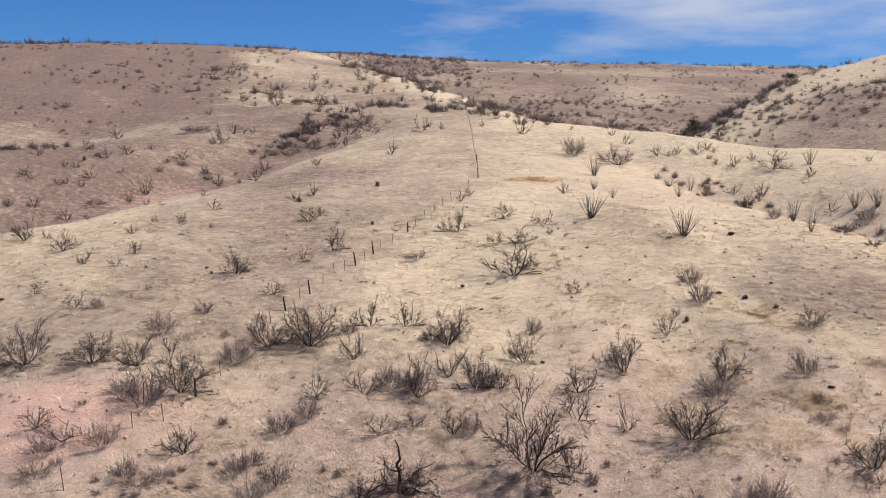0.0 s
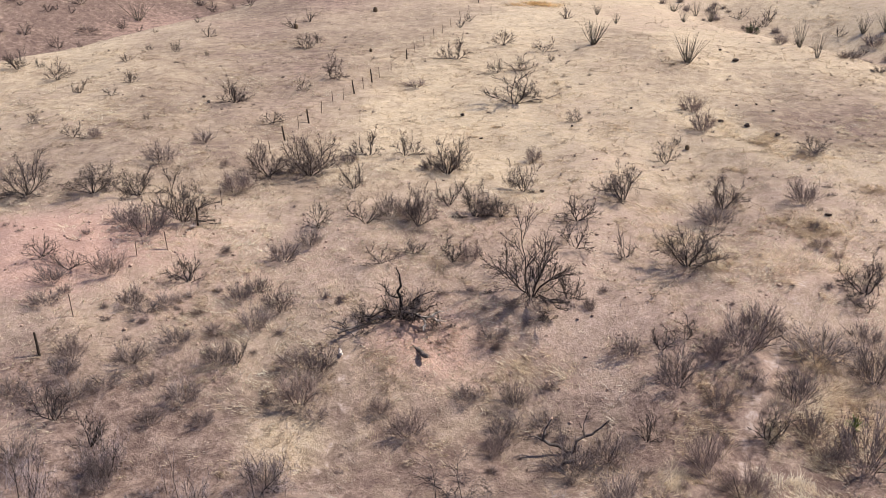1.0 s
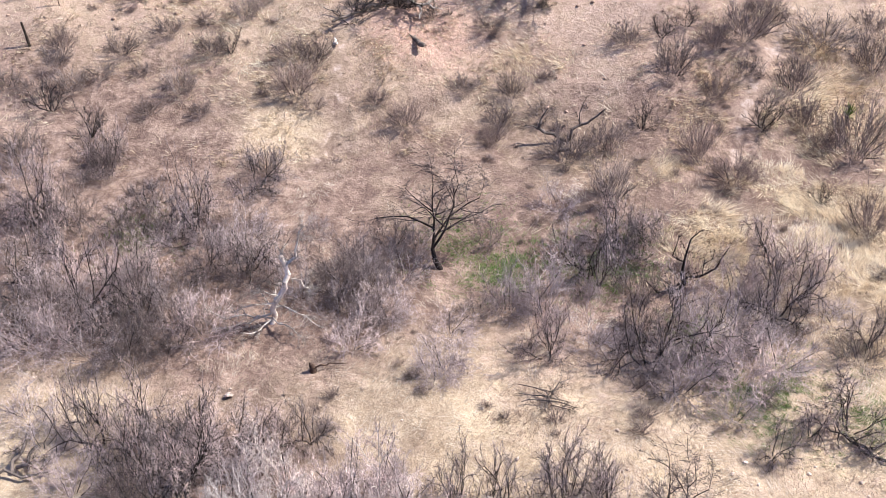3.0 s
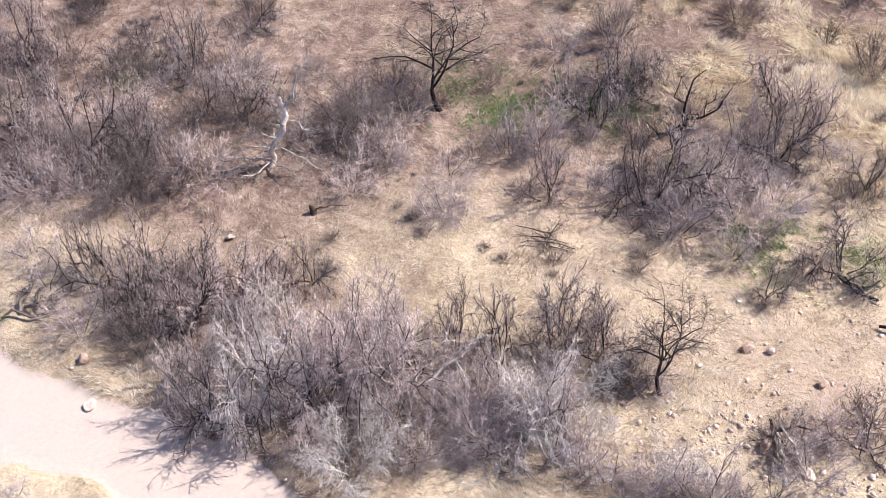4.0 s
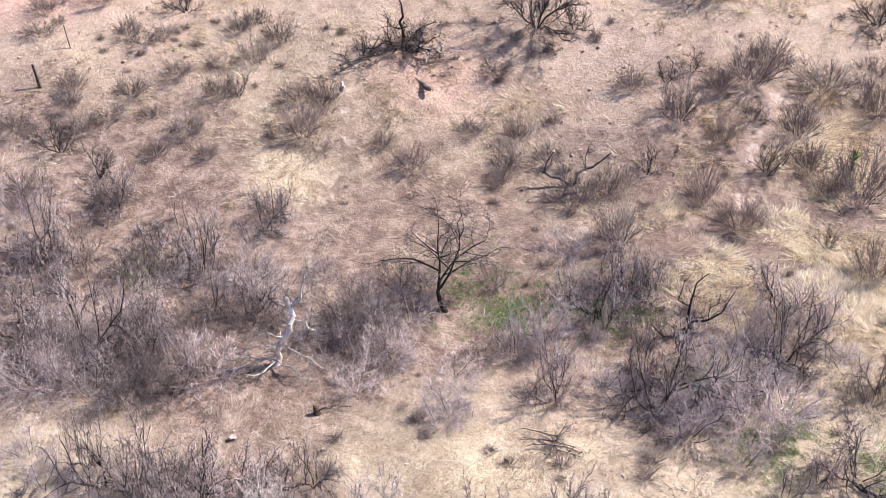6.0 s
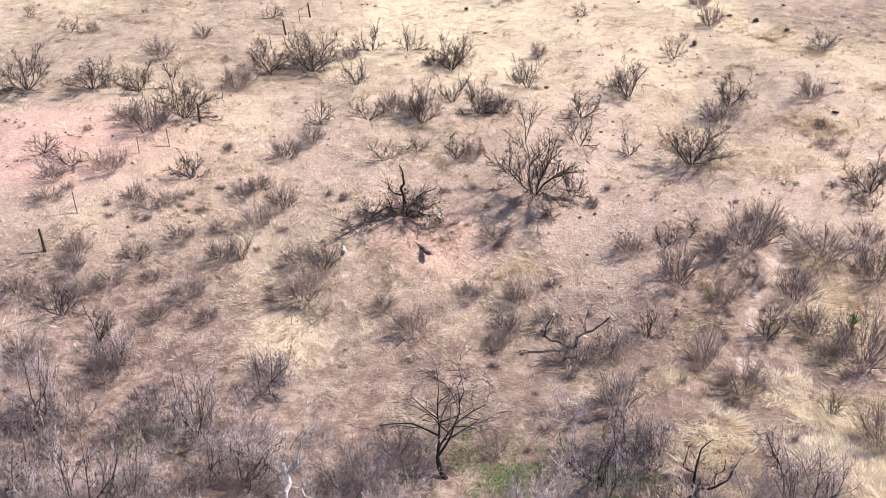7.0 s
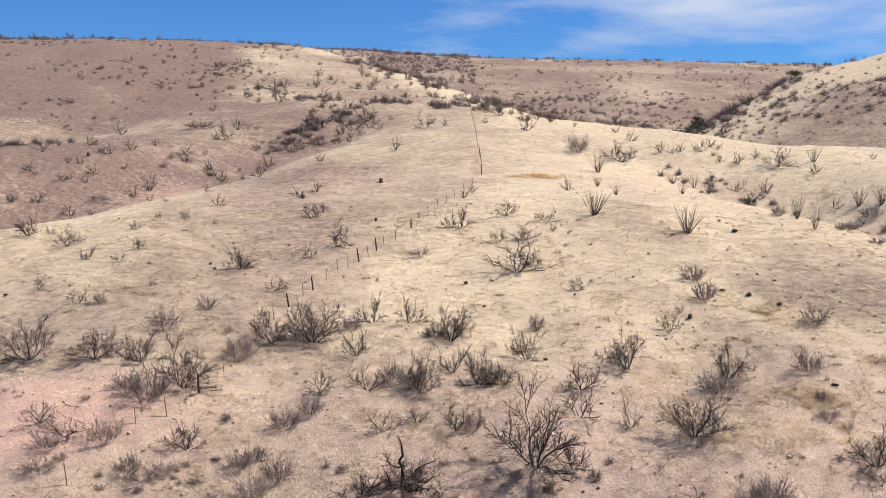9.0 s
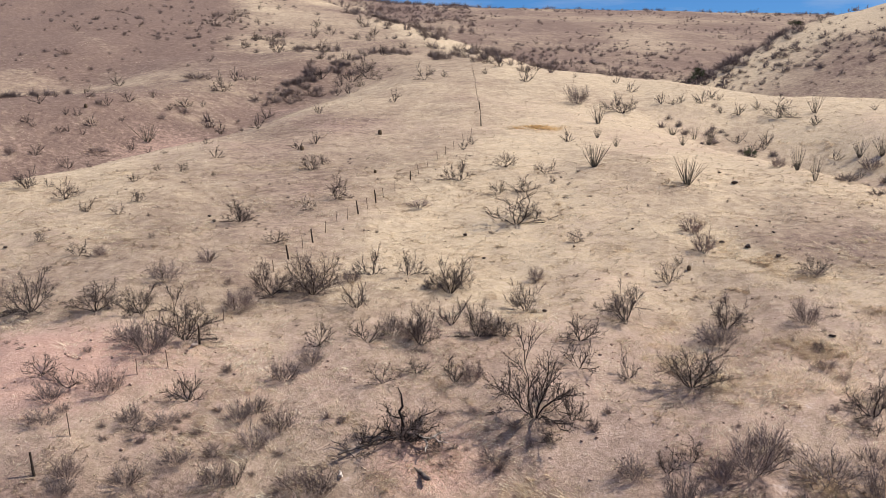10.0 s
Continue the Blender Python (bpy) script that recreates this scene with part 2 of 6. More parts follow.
CREST = ((-900, 210), (-60, 211), (92, 206), (66, 217), (44, 240), (31, 258), (14, 290), (-5, 350), (-34, 419), (-72, 494), (-120, 600), (-300, 900))

# the hill beyond the valley: its crest runs along these
HILL_X, HILL_Y, HILL_Z = (-40, 40, 60, 86, 113, 161, 207, 330, 600), (250, 350, 372, 411, 436, 473, 477, 470, 420), (-10, 12, 19, 31, 44, 66, 78, 100, 140)


def sand_edge(x):
    """Middle (y) and half width of the dry wash's sand at x."""
    mid = np.interp(x, (-400, -60, -30, -17, -12.4, -8, -3.4, 3, 20, 400), (140, 40, 30.5, 25.6, 23.9, 21.4, 18.2, 12, -6, -300))
    return mid, 2.15 + 0.25 * np.sin(x * 0.6) + 0.15 * np.sin(x * 1.7 + 1)


def land(x, y):
    """Height of the ground."""
    x, y = np.asarray(x, float), np.asarray(y, float)
    py, pz = np.array([p[0] for p in PROFILE]), np.array([p[1] for p in PROFILE])
    yy = y + 2.5 * vnoise(x / 13, y / 40, 5) * np.clip((y - 40) / 20, 0, 1)
    z = sum(np.interp(yy + o, py, pz) for o in (-3, -1.5, 0, 1.5, 3)) / 5
    for path, width in CHANNELS:
        cut = 0.0
        for ends in zip(path, path[1:]):
            d, depth = along(x, y, ends)
            cut = np.maximum(cut, depth * np.exp(-(d / width) ** 2))
        z = z - cut
    # the big hill on the left climbs higher, to a flat top
    z = z + 12.5 * np.clip(-x / 125, 0, 1) * np.clip((y - 270) / 190, 0, 1)
    # behind the long spur the ground drops into the far valley
    edge = np.interp(y, [c[1] for c in CREST[2:]], [c[0] for c in CREST[2:]])
    behind = (x - edge) * np.clip(0.55 + (y - 211) / 300, 0.55, 0.93)
    z = z - np.where(y > 205, np.clip((y - 205) / 12, 0, 1), 0) * 0.62 * soft(behind - 4, 4)
    z = smin(z, 52.0 + 30 + 0.012 * (y - 480) + 0 * x, 3)
    far = smin(114 - 0.06 * x + 0.04 * soft(x, 5) + 0.055 * soft(-x, 5), 126 + 0 * x, 2)
    east = smin(34 + (y - 420) * 0.175 - 0.02 * x, far + 0.004 * (y - 850), 4)
    way = np.interp(x, HILL_X, HILL_Y)
    front = np.interp(x, HILL_X, HILL_Z) - 0.25 * soft(np.abs(y - way) - 5, 4)
    z = np.where(y > 200, smax(smax(z, front, 3), np.maximum(east, 22 - 2.0 * soft(-behind - 4, 3)), 4), z)
    # small unevenness
    near = np.clip((y - 34) / 12, 0, 1)
    z = z + near * (1.6 * fbm(x / 34, y / 34, 11, 3) + 0.62 * fbm(x / 7, y / 7, 21, 4) * np.clip(1.4 - y / 260, 0.3, 1))
    z = z + 0.17 * fbm(x / 1.6, y / 1.6, 31, 3) * np.clip(1.3 - y / 160, 0.25, 1)
    # the dry wash lies flat between low banks
    mid, half = sand_edge(x)
    bed = np.clip((half + 0.5 - np.abs(y - mid)) / 0.7, 0, 1)
    bed = bed * bed * (3 - 2 * bed)
    return z * (1 - bed) + bed * (0.0 + 0.02 * fbm(x / 3, y / 3, 41, 2))

# ---- mesh helpers ----
def mesh_of(name, verts, faces, mat, smooth=False):
    """A mesh from arrays of places and of faces, all with the same number of corners."""
    verts, faces = np.asarray(verts, np.float32), np.asarray(faces, np.int32)
    me = bpy.data.meshes.new(name)
    me.vertices.add(len(verts))
    me.vertices.foreach_set("co", verts.ravel())
    me.loops.add(faces.size)
    me.loops.foreach_set("vertex_index", faces.ravel())
    me.polygons.add(len(faces))
    me.polygons.foreach_set("loop_start", np.arange(0, faces.size, faces.shape[1], dtype=np.int32))
    if smooth:
        me.polygons.foreach_set("use_smooth", np.ones(len(faces), bool))
    me.update(calc_edges=True)
    me.validate()
    me.materials.append(mat)
    return me


def part(name, me, parent, label=""):
    ob = new(name, me)
    ob.parent = parent
    return tagged(ob, label)


def axes_along(a, b):
    axis = b - a
    axis = axis / np.maximum(np.linalg.norm(axis, axis=1, keepdims=True), 1e-6)
    side = np.cross(axis, np.where(np.abs(axis[:, 2:]) < 0.9, (0.0, 0.0, 1.0), (1.0, 0.0, 0.0)))
    side = side / np.linalg.norm(side, axis=1, keepdims=True)
    return side, np.cross(axis, side)


def tubes(segs, sides):
    """Tapered round pieces from rows of start, end and two radii."""
    s = np.asarray(segs, float)
    a, b, ra, rb = s[:, 0:3], s[:, 3:6], s[:, 6:7], s[:, 7:8]
    u, v = axes_along(a, b)
    rings = []
    for k in range(sides):
        w = 2 * math.pi * k / sides
        d = math.cos(w) * u + math.sin(w) * v
        rings += [a + ra * d, b + rb * d]
    verts = np.stack(rings, 1).reshape(-1, 3)
    base = np.arange(len(s))[:, None] * 2 * sides
    faces = [base + np.array([[2 * k, 2 * ((k + 1) % sides), 2 * ((k + 1) % sides) + 1, 2 * k + 1]]) for k in range(sides)]
    return verts, np.concatenate(faces)


def spikes(segs):
    """Pointed ridged twigs from rows of start, end and two radii."""
    s = np.asarray(segs, float)
    a, b, ra = s[:, 0:3], s[:, 3:6], s[:, 6:7]
    u, v = axes_along(a, b)
    ring = [a + ra * (math.cos(w) * u + math.sin(w) * v) for w in (0.0, 2.09, 4.19)]
    verts = np.stack(ring + [b], 1).reshape(-1, 3)
    base = np.arange(len(s))[:, None] * 4
    return verts, np.concatenate([base + np.array([f]) for f in ((0, 1, 3), (1, 2, 3))])


def bend(rng, d, angle):
    """Turn a direction by about that angle, any way round."""
    p = Vector((rng.gauss(0, 1), rng.gauss(0, 1), rng.gauss(0, 1)))
    p = (p - p.dot(d) * d).normalized()
    return (d * math.cos(angle) + p * math.sin(angle)).normalized()


def grow(rng, p, d, length, radius, depth, limbs, twigs, lift=0.25, fork=2.4, split=0.62, shrink=0.72, side=1.5, thin=0.62):
    """One branch of two or three bent pieces with its forks and side twigs."""
    pieces = 3 if depth >= 3 else 2
    for k in range(pieces):
        d = bend(rng, d, rng.uniform(0.08, 0.34))
        d = (d + Vector((0, 0, lift * rng.uniform(0.2, 1.0) / pieces))).normalized()
        q = p + d * (length / pieces)
        r = radius * (1 - 0.28 * (k + 1) / pieces)
        (limbs if depth >= 2 else twigs).append((*p, *q, radius * (1 - 0.28 * k / pieces), r))
        if depth <= 2:
            for _ in range(int(side + rng.random())):
                e = bend(rng, d, rng.uniform(0.5, 1.1))
                twigs.append((*p, *(p + e * length * rng.uniform(0.35, 0.8)), r * 0.6, 0.0))
        elif k and rng.random() < 0.6:
            grow(rng, q, bend(rng, d, rng.uniform(0.6, 1.0)), length * 0.6, r * 0.5, depth - 2, limbs, twigs, lift, fork, split, shrink, side, thin)
        p = q
    if depth > 0:
        for _ in range(int(fork + rng.random())):
            grow(rng, p, bend(rng, d, rng.uniform(0.5, 1.4) * split), length * shrink * rng.uniform(0.75, 1.15), r * thin * rng.uniform(0.85, 1.1),
                 depth - 1, limbs, twigs, lift, fork, split, shrink, side, thin)


def fit_unit(*lists):
    """Scale rows to a height of one, about the foot, and to a width of one."""
    every = np.concatenate([np.asarray(s, float).reshape(-1, 8)[:, 3:6] for s in lists if len(s)])
    high = np.percentile(every[:, 2], 98)
    wide = np.percentile(np.abs(every[:, :2]), 90) * 2
    done = []
    for s in lists:
        s = np.asarray(s, float).reshape(-1, 8).copy()
        for c in (0, 3):
            s[:, c:c + 2] /= wide
            s[:, c + 2] /= high
        s[:, 6:] /= (wide + high) / 2
        done.append(s)
    return done


def plant_thing(name, label, category, group, limb_mesh, twig_mesh, limb_name="trunk", twig_name="crown"):
    root = new(name)
    root.empty_display_size = 0.2
    for one in limb_mesh or ():
        part(limb_name, one, root)
    if twig_mesh:
        part(twig_name, twig_mesh, root)
    return tagged(root, label, category, group)


def sprout(rs, p, d, length, radius, level, plan, rows, born=0.0):
    """A crooked branch that sends out smaller ones all along, by the plan of its level:
    pieces, wander, lift, children, least and most angle, their share of the length."""
    pieces, wander, lift, kids, lo, hi, share = plan[level]
    path, ways, last = [p], [], level == len(plan) - 1
    sweep = rs.normal(0, wander * 0.45, 3)
    for k in range(pieces):
        d = d + rs.normal(0, wander, 3) + sweep
        d[2] += lift
        d = d / math.sqrt(d @ d)
        q = path[-1] + d * (length / pieces)
        if q[2] < 0.02:
            q[2] = 0.02 + 0.03 * rs.rand()
        end = 0.0 if k == pieces - 1 and level >= len(plan) - 2 else radius * (1 - 0.7 * (k + 1) / pieces)
        rows[level].append((*path[-1], *q, radius * (1 - 0.7 * k / pieces), end))
        path.append(q)
        ways.append(d)
    if last:
        return
    count, roll = int(kids + rs.rand()), rs.uniform(0, 6.283)
    for c in range(count):
        t = 1.0 if c == 0 else (c - 0.5 + rs.uniform(-0.45, 0.45)) / count * (1 - born) + born
        t = min(max(t, 0.05), 1.0)
        k = min(int(t * pieces), pieces - 1)
        at, way = path[k] + (path[k + 1] - path[k]) * (t * pieces - k), ways[k]
        side = np.cross(way, (0.3, 0.2, 0.9) if abs(way[2]) < 0.9 else (1.0, 0.1, 0.0))
        side = side / math.sqrt(side @ side)
        over = np.cross(way, side)
        roll += 2.4 + rs.uniform(-0.5, 0.5)
        angle = rs.uniform(lo, hi) * (0.45 if c == 0 else 1.0)
        go = way * math.cos(angle) + (side * math.cos(roll) + over * math.sin(roll)) * math.sin(angle)
        sprout(rs, at, go, length * share * rs.uniform(0.7, 1.25) * (1.12 - 0.42 * t), radius * (1 - 0.7 * t) * rs.uniform(0.6, 0.85), level + 1, plan, rows, 0.12)


def plant_meshes(seed, stems, tilt, thick, plan, twig_mat, limb_mat, least, bole=0.0, dark=2, foot=0.05, sides=5, boles=9):
    """A leafless plant: one mesh a stem with its limbs (the first levels of the plan), and one of all its twigs."""
    rs = np.random.RandomState(seed)
    stems_of, fine = [], [[] for _ in plan]
    turn = rs.uniform(0, 6.283)
    fork = np.array((rs.uniform(-0.3, 0.3) * bole, rs.uniform(-0.3, 0.3) * bole, bole))
    for k in range(stems):
        rows = [[] for _ in plan]
        w, lean = turn + 6.283 * k / stems + rs.uniform(-0.6, 0.6), tilt * (0.25 + 0.85 * math.sqrt((k * 0.618 + 0.3) % 1.0))
        d = np.array((math.cos(w) * math.sin(lean), math.sin(w) * math.sin(lean), math.cos(lean)))
        start = fork if bole else np.array((math.cos(w) * foot * rs.rand(), math.sin(w) * foot * rs.rand(), -0.05))
        if bole and not k:
            knee = fork * 0.5 + rs.normal(0, 0.03, 3)
            rows[0] += [(0, 0, -0.08, *knee, thick * 2.0, thick * 1.6), (*knee, *fork, thick * 1.6, thick * 1.3)]
        sprout(rs, start, d, rs.uniform(0.75, 1.15) * (0.72 + 0.28 * math.cos(lean)), thick * rs.uniform(0.7, 1.15), 0, plan, rows, 0.25 if not bole else 0.15)
        if k < boles:
            stems_of.append(sum(rows[:dark], []))
        for level in range(dark if k < boles else 0, len(plan)):
            fine[level] += rows[level]
    done = fit_unit(*stems_of, *fine)
    trunks, stems = [], len(stems_of)
    for r in done[:stems]:
        r[:, 6:] = np.maximum(r[:, 6:], least * 1.5)
        trunks.append(mesh_of("trunk", *tubes(r, sides), limb_mat, True))
    mids, tips = [], []
    for r in done[stems:]:
        r[:, 6] = np.maximum(r[:, 6], least)
        r[:, 7] = np.where(r[:, 7] > 0, np.maximum(r[:, 7], least * 0.8), 0)
        tips.append(r[r[:, 7] == 0])
        mids.append(r[r[:, 7] > 0])
    tv, tf = spikes(np.concatenate(tips))
    mids = np.concatenate(mids)
    if len(mids):
        mv, mf = tubes(mids, 3)
        mf = np.concatenate([mf[:, [0, 1, 2]], mf[:, [0, 2, 3]]])
        tv, tf = np.concatenate([tv, mv]), np.concatenate([tf, mf + len(tv)])
    return tuple(trunks), mesh_of("crown", tv, tf, twig_mat)


def ocotillo_meshes(seed, stalks):
    """Each long bare stalk is a mesh of its own."""
    rng = random.Random(seed)
    rows = []
    for k in range(stalks):
        w, tilt = 6.283 * k / stalks + rng.uniform(-0.3, 0.3), rng.uniform(0.06, 0.5)
        d = Vector((math.cos(w) * math.sin(tilt), math.sin(w) * math.sin(tilt), math.cos(tilt)))
        p, n = Vector((0.03 * math.cos(w), 0.03 * math.sin(w), -0.05)), rng.uniform(0.75, 1.1)
        for j in range(4):
            q = p + d * n / 4
            rows.append((*p, *q, 0.0095 - 0.0017 * j, 0.0078 - 0.0017 * j))
            p, d = q, (bend(rng, d, 0.07) + Vector((0, 0, 0.07))).normalized()
    (rows,) = fit_unit(rows)
    return tuple(mesh_of("stalk", *tubes(rows[4 * k:4 * k + 4], 4), STALK) for k in range(stalks)), None


# ---- the ground ----
def cover(x, y):
    """Where pale grass, bare reddish soil and sand lie; pale also holds painted shading."""
    fence = np.interp(y, (60, 75, 102, 118, 136, 155, 178, 260), (-27, -21, -16, -10.5, -4.8, 1.3, 6.1, 6.2))
    pale = 0.50 + 0.38 * np.clip((x - fence) / 10, -0.12, 1) * np.clip((y - 85) / 30, 0, 1)
    pale = pale + 0.46 * fbm(x / 26, y / 26, 61, 4) 
    pale = np.where(y > 205, pale - np.clip((-x - 0.18 * y) / 28, 0, 1) * (0.85 - 0.8 * fbm(x / 16, y / 16, 64, 5)) * np.clip((y - 255) / 50, 0, 1), pale)
    pale = pale - 0.3 * np.exp(-((y - 53) / 9) ** 2)
    edge = np.interp(y, (211, 290, 350, 419, 494), (92, 14, -5, -34, -72))
    pale = np.where((y > 300) & (x > edge + 15) & (x < 40 + 0.1 * y), pale - 0.6, pale)
    pale = np.where((y > 470) & (x > edge + 10) & (y > np.interp(x, HILL_X, HILL_Y) + 4), 0.22 + 0.5 * fbm(x / 40, y / 40, 62, 5), pale)
    foot = np.interp(x, HILL_X, HILL_Y) - y
    pale = np.where((y > 300) & (x > 60) & (foot > 0), 1.05 - 0.85 * np.clip((foot - 26) / 40, 0, 1) + 0.4 * fbm(x / 25, y / 25, 63, 4), pale)
    # First patch darkens the right-hand hollow: its relief shading is put into the colour.
    for bx, by, wide, amount in ((42, 108, 15, -0.62), (9, 119, 12, 0.4), (-55, 190, 18, -0.35), (-20, 92, 12, -0.2), (24, 150, 9, -0.35), (16, 100, 8, 0.25), (-45, 118, 12, 0.2),
                                 (12, 76, 9, -0.1), (-2, 60, 10, 0.1), (4, 23, 7, 0.5), (-40, 260, 20, -0.3), (-92, 212, 34, -0.55), (-14, 41, 9, -0.6), (-6, 28, 6, -0.45), (9, 41, 8, -0.3), (-20, 55, 10, -0.25), (20, 62, 10, -0.2), (15, 26, 10, 0.9), (-16, 35, 6, 0.5), (-16, 21, 5, 0.5), (-5, 34, 5, 0.12), (2, 33, 5, 0.08), (-17, 34, 5, 0.3),
                                 # Negative patches under thickets: brown litter, with the plants' shade painted in too.
                                 (-16, 41, 7, -0.5), (-6, 41, 5, -0.5), (-3, 26, 5, -0.6), (-9, 29, 4, -0.3), (3, 24.5, 4, -0.6), (13, 38, 5, -0.6), (7, 27.5, 3, -0.3), (6, 43, 5, -0.4), (-19, 48, 7, -0.3), (-9.5, 55.5, 2.5, 0.6), (16, 29, 5, 0.4)):
        pale = pale + amount * np.exp(-((x - bx) ** 2 + (y - by) ** 2) / wide ** 2)
    # Pale lips and dark gully strips add painted relief shading to the grass tone.
    for path, wide, amount in ((((30, 190, 0), (38, 165, 0), (47, 142, 0), (57, 127, 0), (75, 112, 0)), 8, 0.5), (((-20, 385, 0), (6, 310, 0), (31, 255, 0), (66, 214, 0), (100, 200, 0)), 9, 0.6),
                               (((70, 128, 0), (60, 160, 0), (50, 186, 0)), 8, -0.5), (((-82, 150, 0), (-60, 178, 0), (-46, 203, 0), (-30, 240, 0)), 9, -0.4),
                               (((-60, 132, 0), (-43, 160, 0), (-32, 190, 0), (-20, 240, 0)), 6, 0.2), (((27.5, 110, 0), (32, 97, 0), (35.5, 88, 0)), 2.5, 0.9), (((13.5, 175.5, 0), (17.7, 175.5, 0)), 3, 0.6)):
        pale = pale + amount * np.exp(-(along(x, y, path)[0] / wide) ** 2)
    red = 0.18 + 0.5 * fbm(x / 16, y / 16, 71, 4) + 0.5 * np.exp(-(((x + 1.2) / 4) ** 2 + ((y - 64) / 3) ** 2)) + 0.35 * np.exp(-(((x - 15) / 7) ** 2 + ((y - 25) / 5) ** 2))
    red = red + 0.5 * np.exp(-((y - 69) / 8) ** 2) * np.clip(0.75 - 0.03 * np.abs(x + 2), 0.1, 1)
    red = red + 1.0 * np.exp(-(((x + 31) / 9) ** 2 + ((y - 75) / 6) ** 2)) + 0.3 * np.exp(-(((x + 52) / 14) ** 2 + ((y - 190) / 16) ** 2))
    red = red + 0.2 * np.clip((x - 2) / 10, 0, 1) * np.clip((y - 58) / 8, 0, 1) * np.clip((104 - y) / 14, 0, 1) + 0.22 * np.clip((62 - y) / 10, 0, 1) * np.clip((y - 30) / 8, 0, 1) - 0.15 * np.clip((50 - y) / 12, 0, 1) - 0.25 * np.clip((y - 180) / 60, 0, 1)
    mid, half = sand_edge(x)
    sand = np.clip((half + 0.25 - np.abs(y - mid)) / 0.5, 0, 1)
    for path, wide in ((((26, 70, 0), (21.5, 62.4, 0), (19.1, 58.5, 0), (17, 53, 0)), 0.7), (((-5.5, 66, 0), (-6.4, 61.9, 0), (-6.3, 56.9, 0), (-7.5, 52, 0)), 0.5)):
        sand = np.maximum(sand, 0.46 * np.exp(-(along(x, y, path)[0] / wide) ** 2))
    return np.clip(pale, 0, 1), np.clip(red, 0, 1), sand


def pink_clay(x, y):
    """Where the bare soil is pink: the cut bank on the hill's shoulder, and the gully behind it."""
    clay = np.exp(-(((x + 31) / 8) ** 2 + ((y - 75) / 5) ** 2)) + 0.6 * np.exp(-(((x + 52) / 14) ** 2 + ((y - 192) / 14) ** 2)) + 0.6 * np.exp(-(((x + 1) / 5) ** 2 + ((y - 64) / 4) ** 2))
    return np.clip(1.4 * clay + 0.15 + 0.5 * fbm(x / 9, y / 9, 77, 3), 0, 1)


def build_ground():
    ahead = np.linspace(-34, 34, 236)
    round_about = np.concatenate([np.linspace(-180, -34, 40)[:-1], ahead, np.linspace(34, 180, 40)[1:-1]])
    w = np.radians(round_about)
    r = np.concatenate([[0.0, 3, 6, 9, 12], np.geomspace(14, 140, 160), np.geomspace(141, 420, 80), np.geomspace(426, 1500, 60), np.geomspace(1600, 4200, 8)])
    rr, ww = np.meshgrid(r, w, indexing="ij")
    x, y = rr * np.sin(ww), rr * np.cos(ww)
    z = land(x, y)
    n, m = x.shape
    i, j = np.meshgrid(np.arange(n - 1), np.arange(m), indexing="ij")
    k = (j + 1) % m
    faces = np.stack([i * m + j, (i + 1) * m + j, (i + 1) * m + k, i * m + k], -1).reshape(-1, 4)[:, ::-1]
    me = mesh_of("ground", np.stack([x, y, z], -1).reshape(-1, 3), faces, GROUND, True)
    pale, red, sand = cover(x.ravel(), y.ravel())
    layer = me.color_attributes.new("cover", "FLOAT_COLOR", "POINT")
    layer.data.foreach_set("color", np.stack([pale, red, sand, pink_clay(x.ravel(), y.ravel())], -1).astype(np.float32).ravel())
    return tagged(new("ground", me), "dry grassy hillside with reddish soil above a sandy wash", "ground", kind="structure")


build_ground()


# ---- dry grass ----
def build_grass(name, label, seed, count, near, far, tall, wide, blades, mat, where):
    """Leaning blades in tufts; where(x, y) gives the share of tufts that stand."""
    rs = np.random.RandomState(seed)
    r = np.exp(rs.uniform(math.log(near), math.log(far), count))
    w = np.radians(rs.uniform(-31, 31, count))
    x, y = r * np.sin(w), r * np.cos(w)
    keep = rs.rand(count) < where(x, y)
    x, y, r = x[keep], y[keep], r[keep]
    size = tall * rs.uniform(0.5, 1.3, len(x)) * (0.75 + 0.25 * np.minimum(r / 60, 3))
    lean = 3.0 * fbm(x / 5, y / 5, 81, 3) * math.pi - 0.9
    x, y, size, lean, r = (np.repeat(a, blades) for a in (x, y, size, lean, r))
    n = len(x)
    turn = rs.uniform(0, 6.283, n)
    bx, by = x + size * 0.28 * np.cos(turn) * rs.rand(n), y + size * 0.28 * np.sin(turn) * rs.rand(n)
    out = rs.uniform(0.3, 1.0, n) * size
    tx = bx + out * (0.6 * np.cos(turn) + 0.75 * np.cos(lean))
    ty = by + out * (0.6 * np.sin(turn) + 0.75 * np.sin(lean))
    up = size * rs.uniform(0.1, 0.5, n) * np.clip(1.35 - r / 110, 0.45, 1.0)
    bz = land(bx, by)
    half = wide * rs.uniform(0.6, 1.3, n) * (0.7 + 0.3 * np.minimum(r / 50, 4))
    sx, sy = -np.sin(turn) * half, np.cos(turn) * half
    verts = np.stack([np.stack([bx - sx, by - sy, bz - 0.03], -1), np.stack([bx + sx, by + sy, bz - 0.03], -1), np.stack([tx, ty, bz + up], -1)], 1)
    me = mesh_of(name, verts.reshape(-1, 3), np.arange(3 * n).reshape(-1, 3), mat)
    return tagged(new(name, me), label, "grass", kind="stuff")


def grass_share(x, y):
    pale, red, sand = cover(x, y)
    return np.clip(0.35 + 0.8 * pale - 0.9 * red + 1.3 * fbm(x / 4, y / 4, 91, 4), 0.03, 1) * (sand < 0.1)


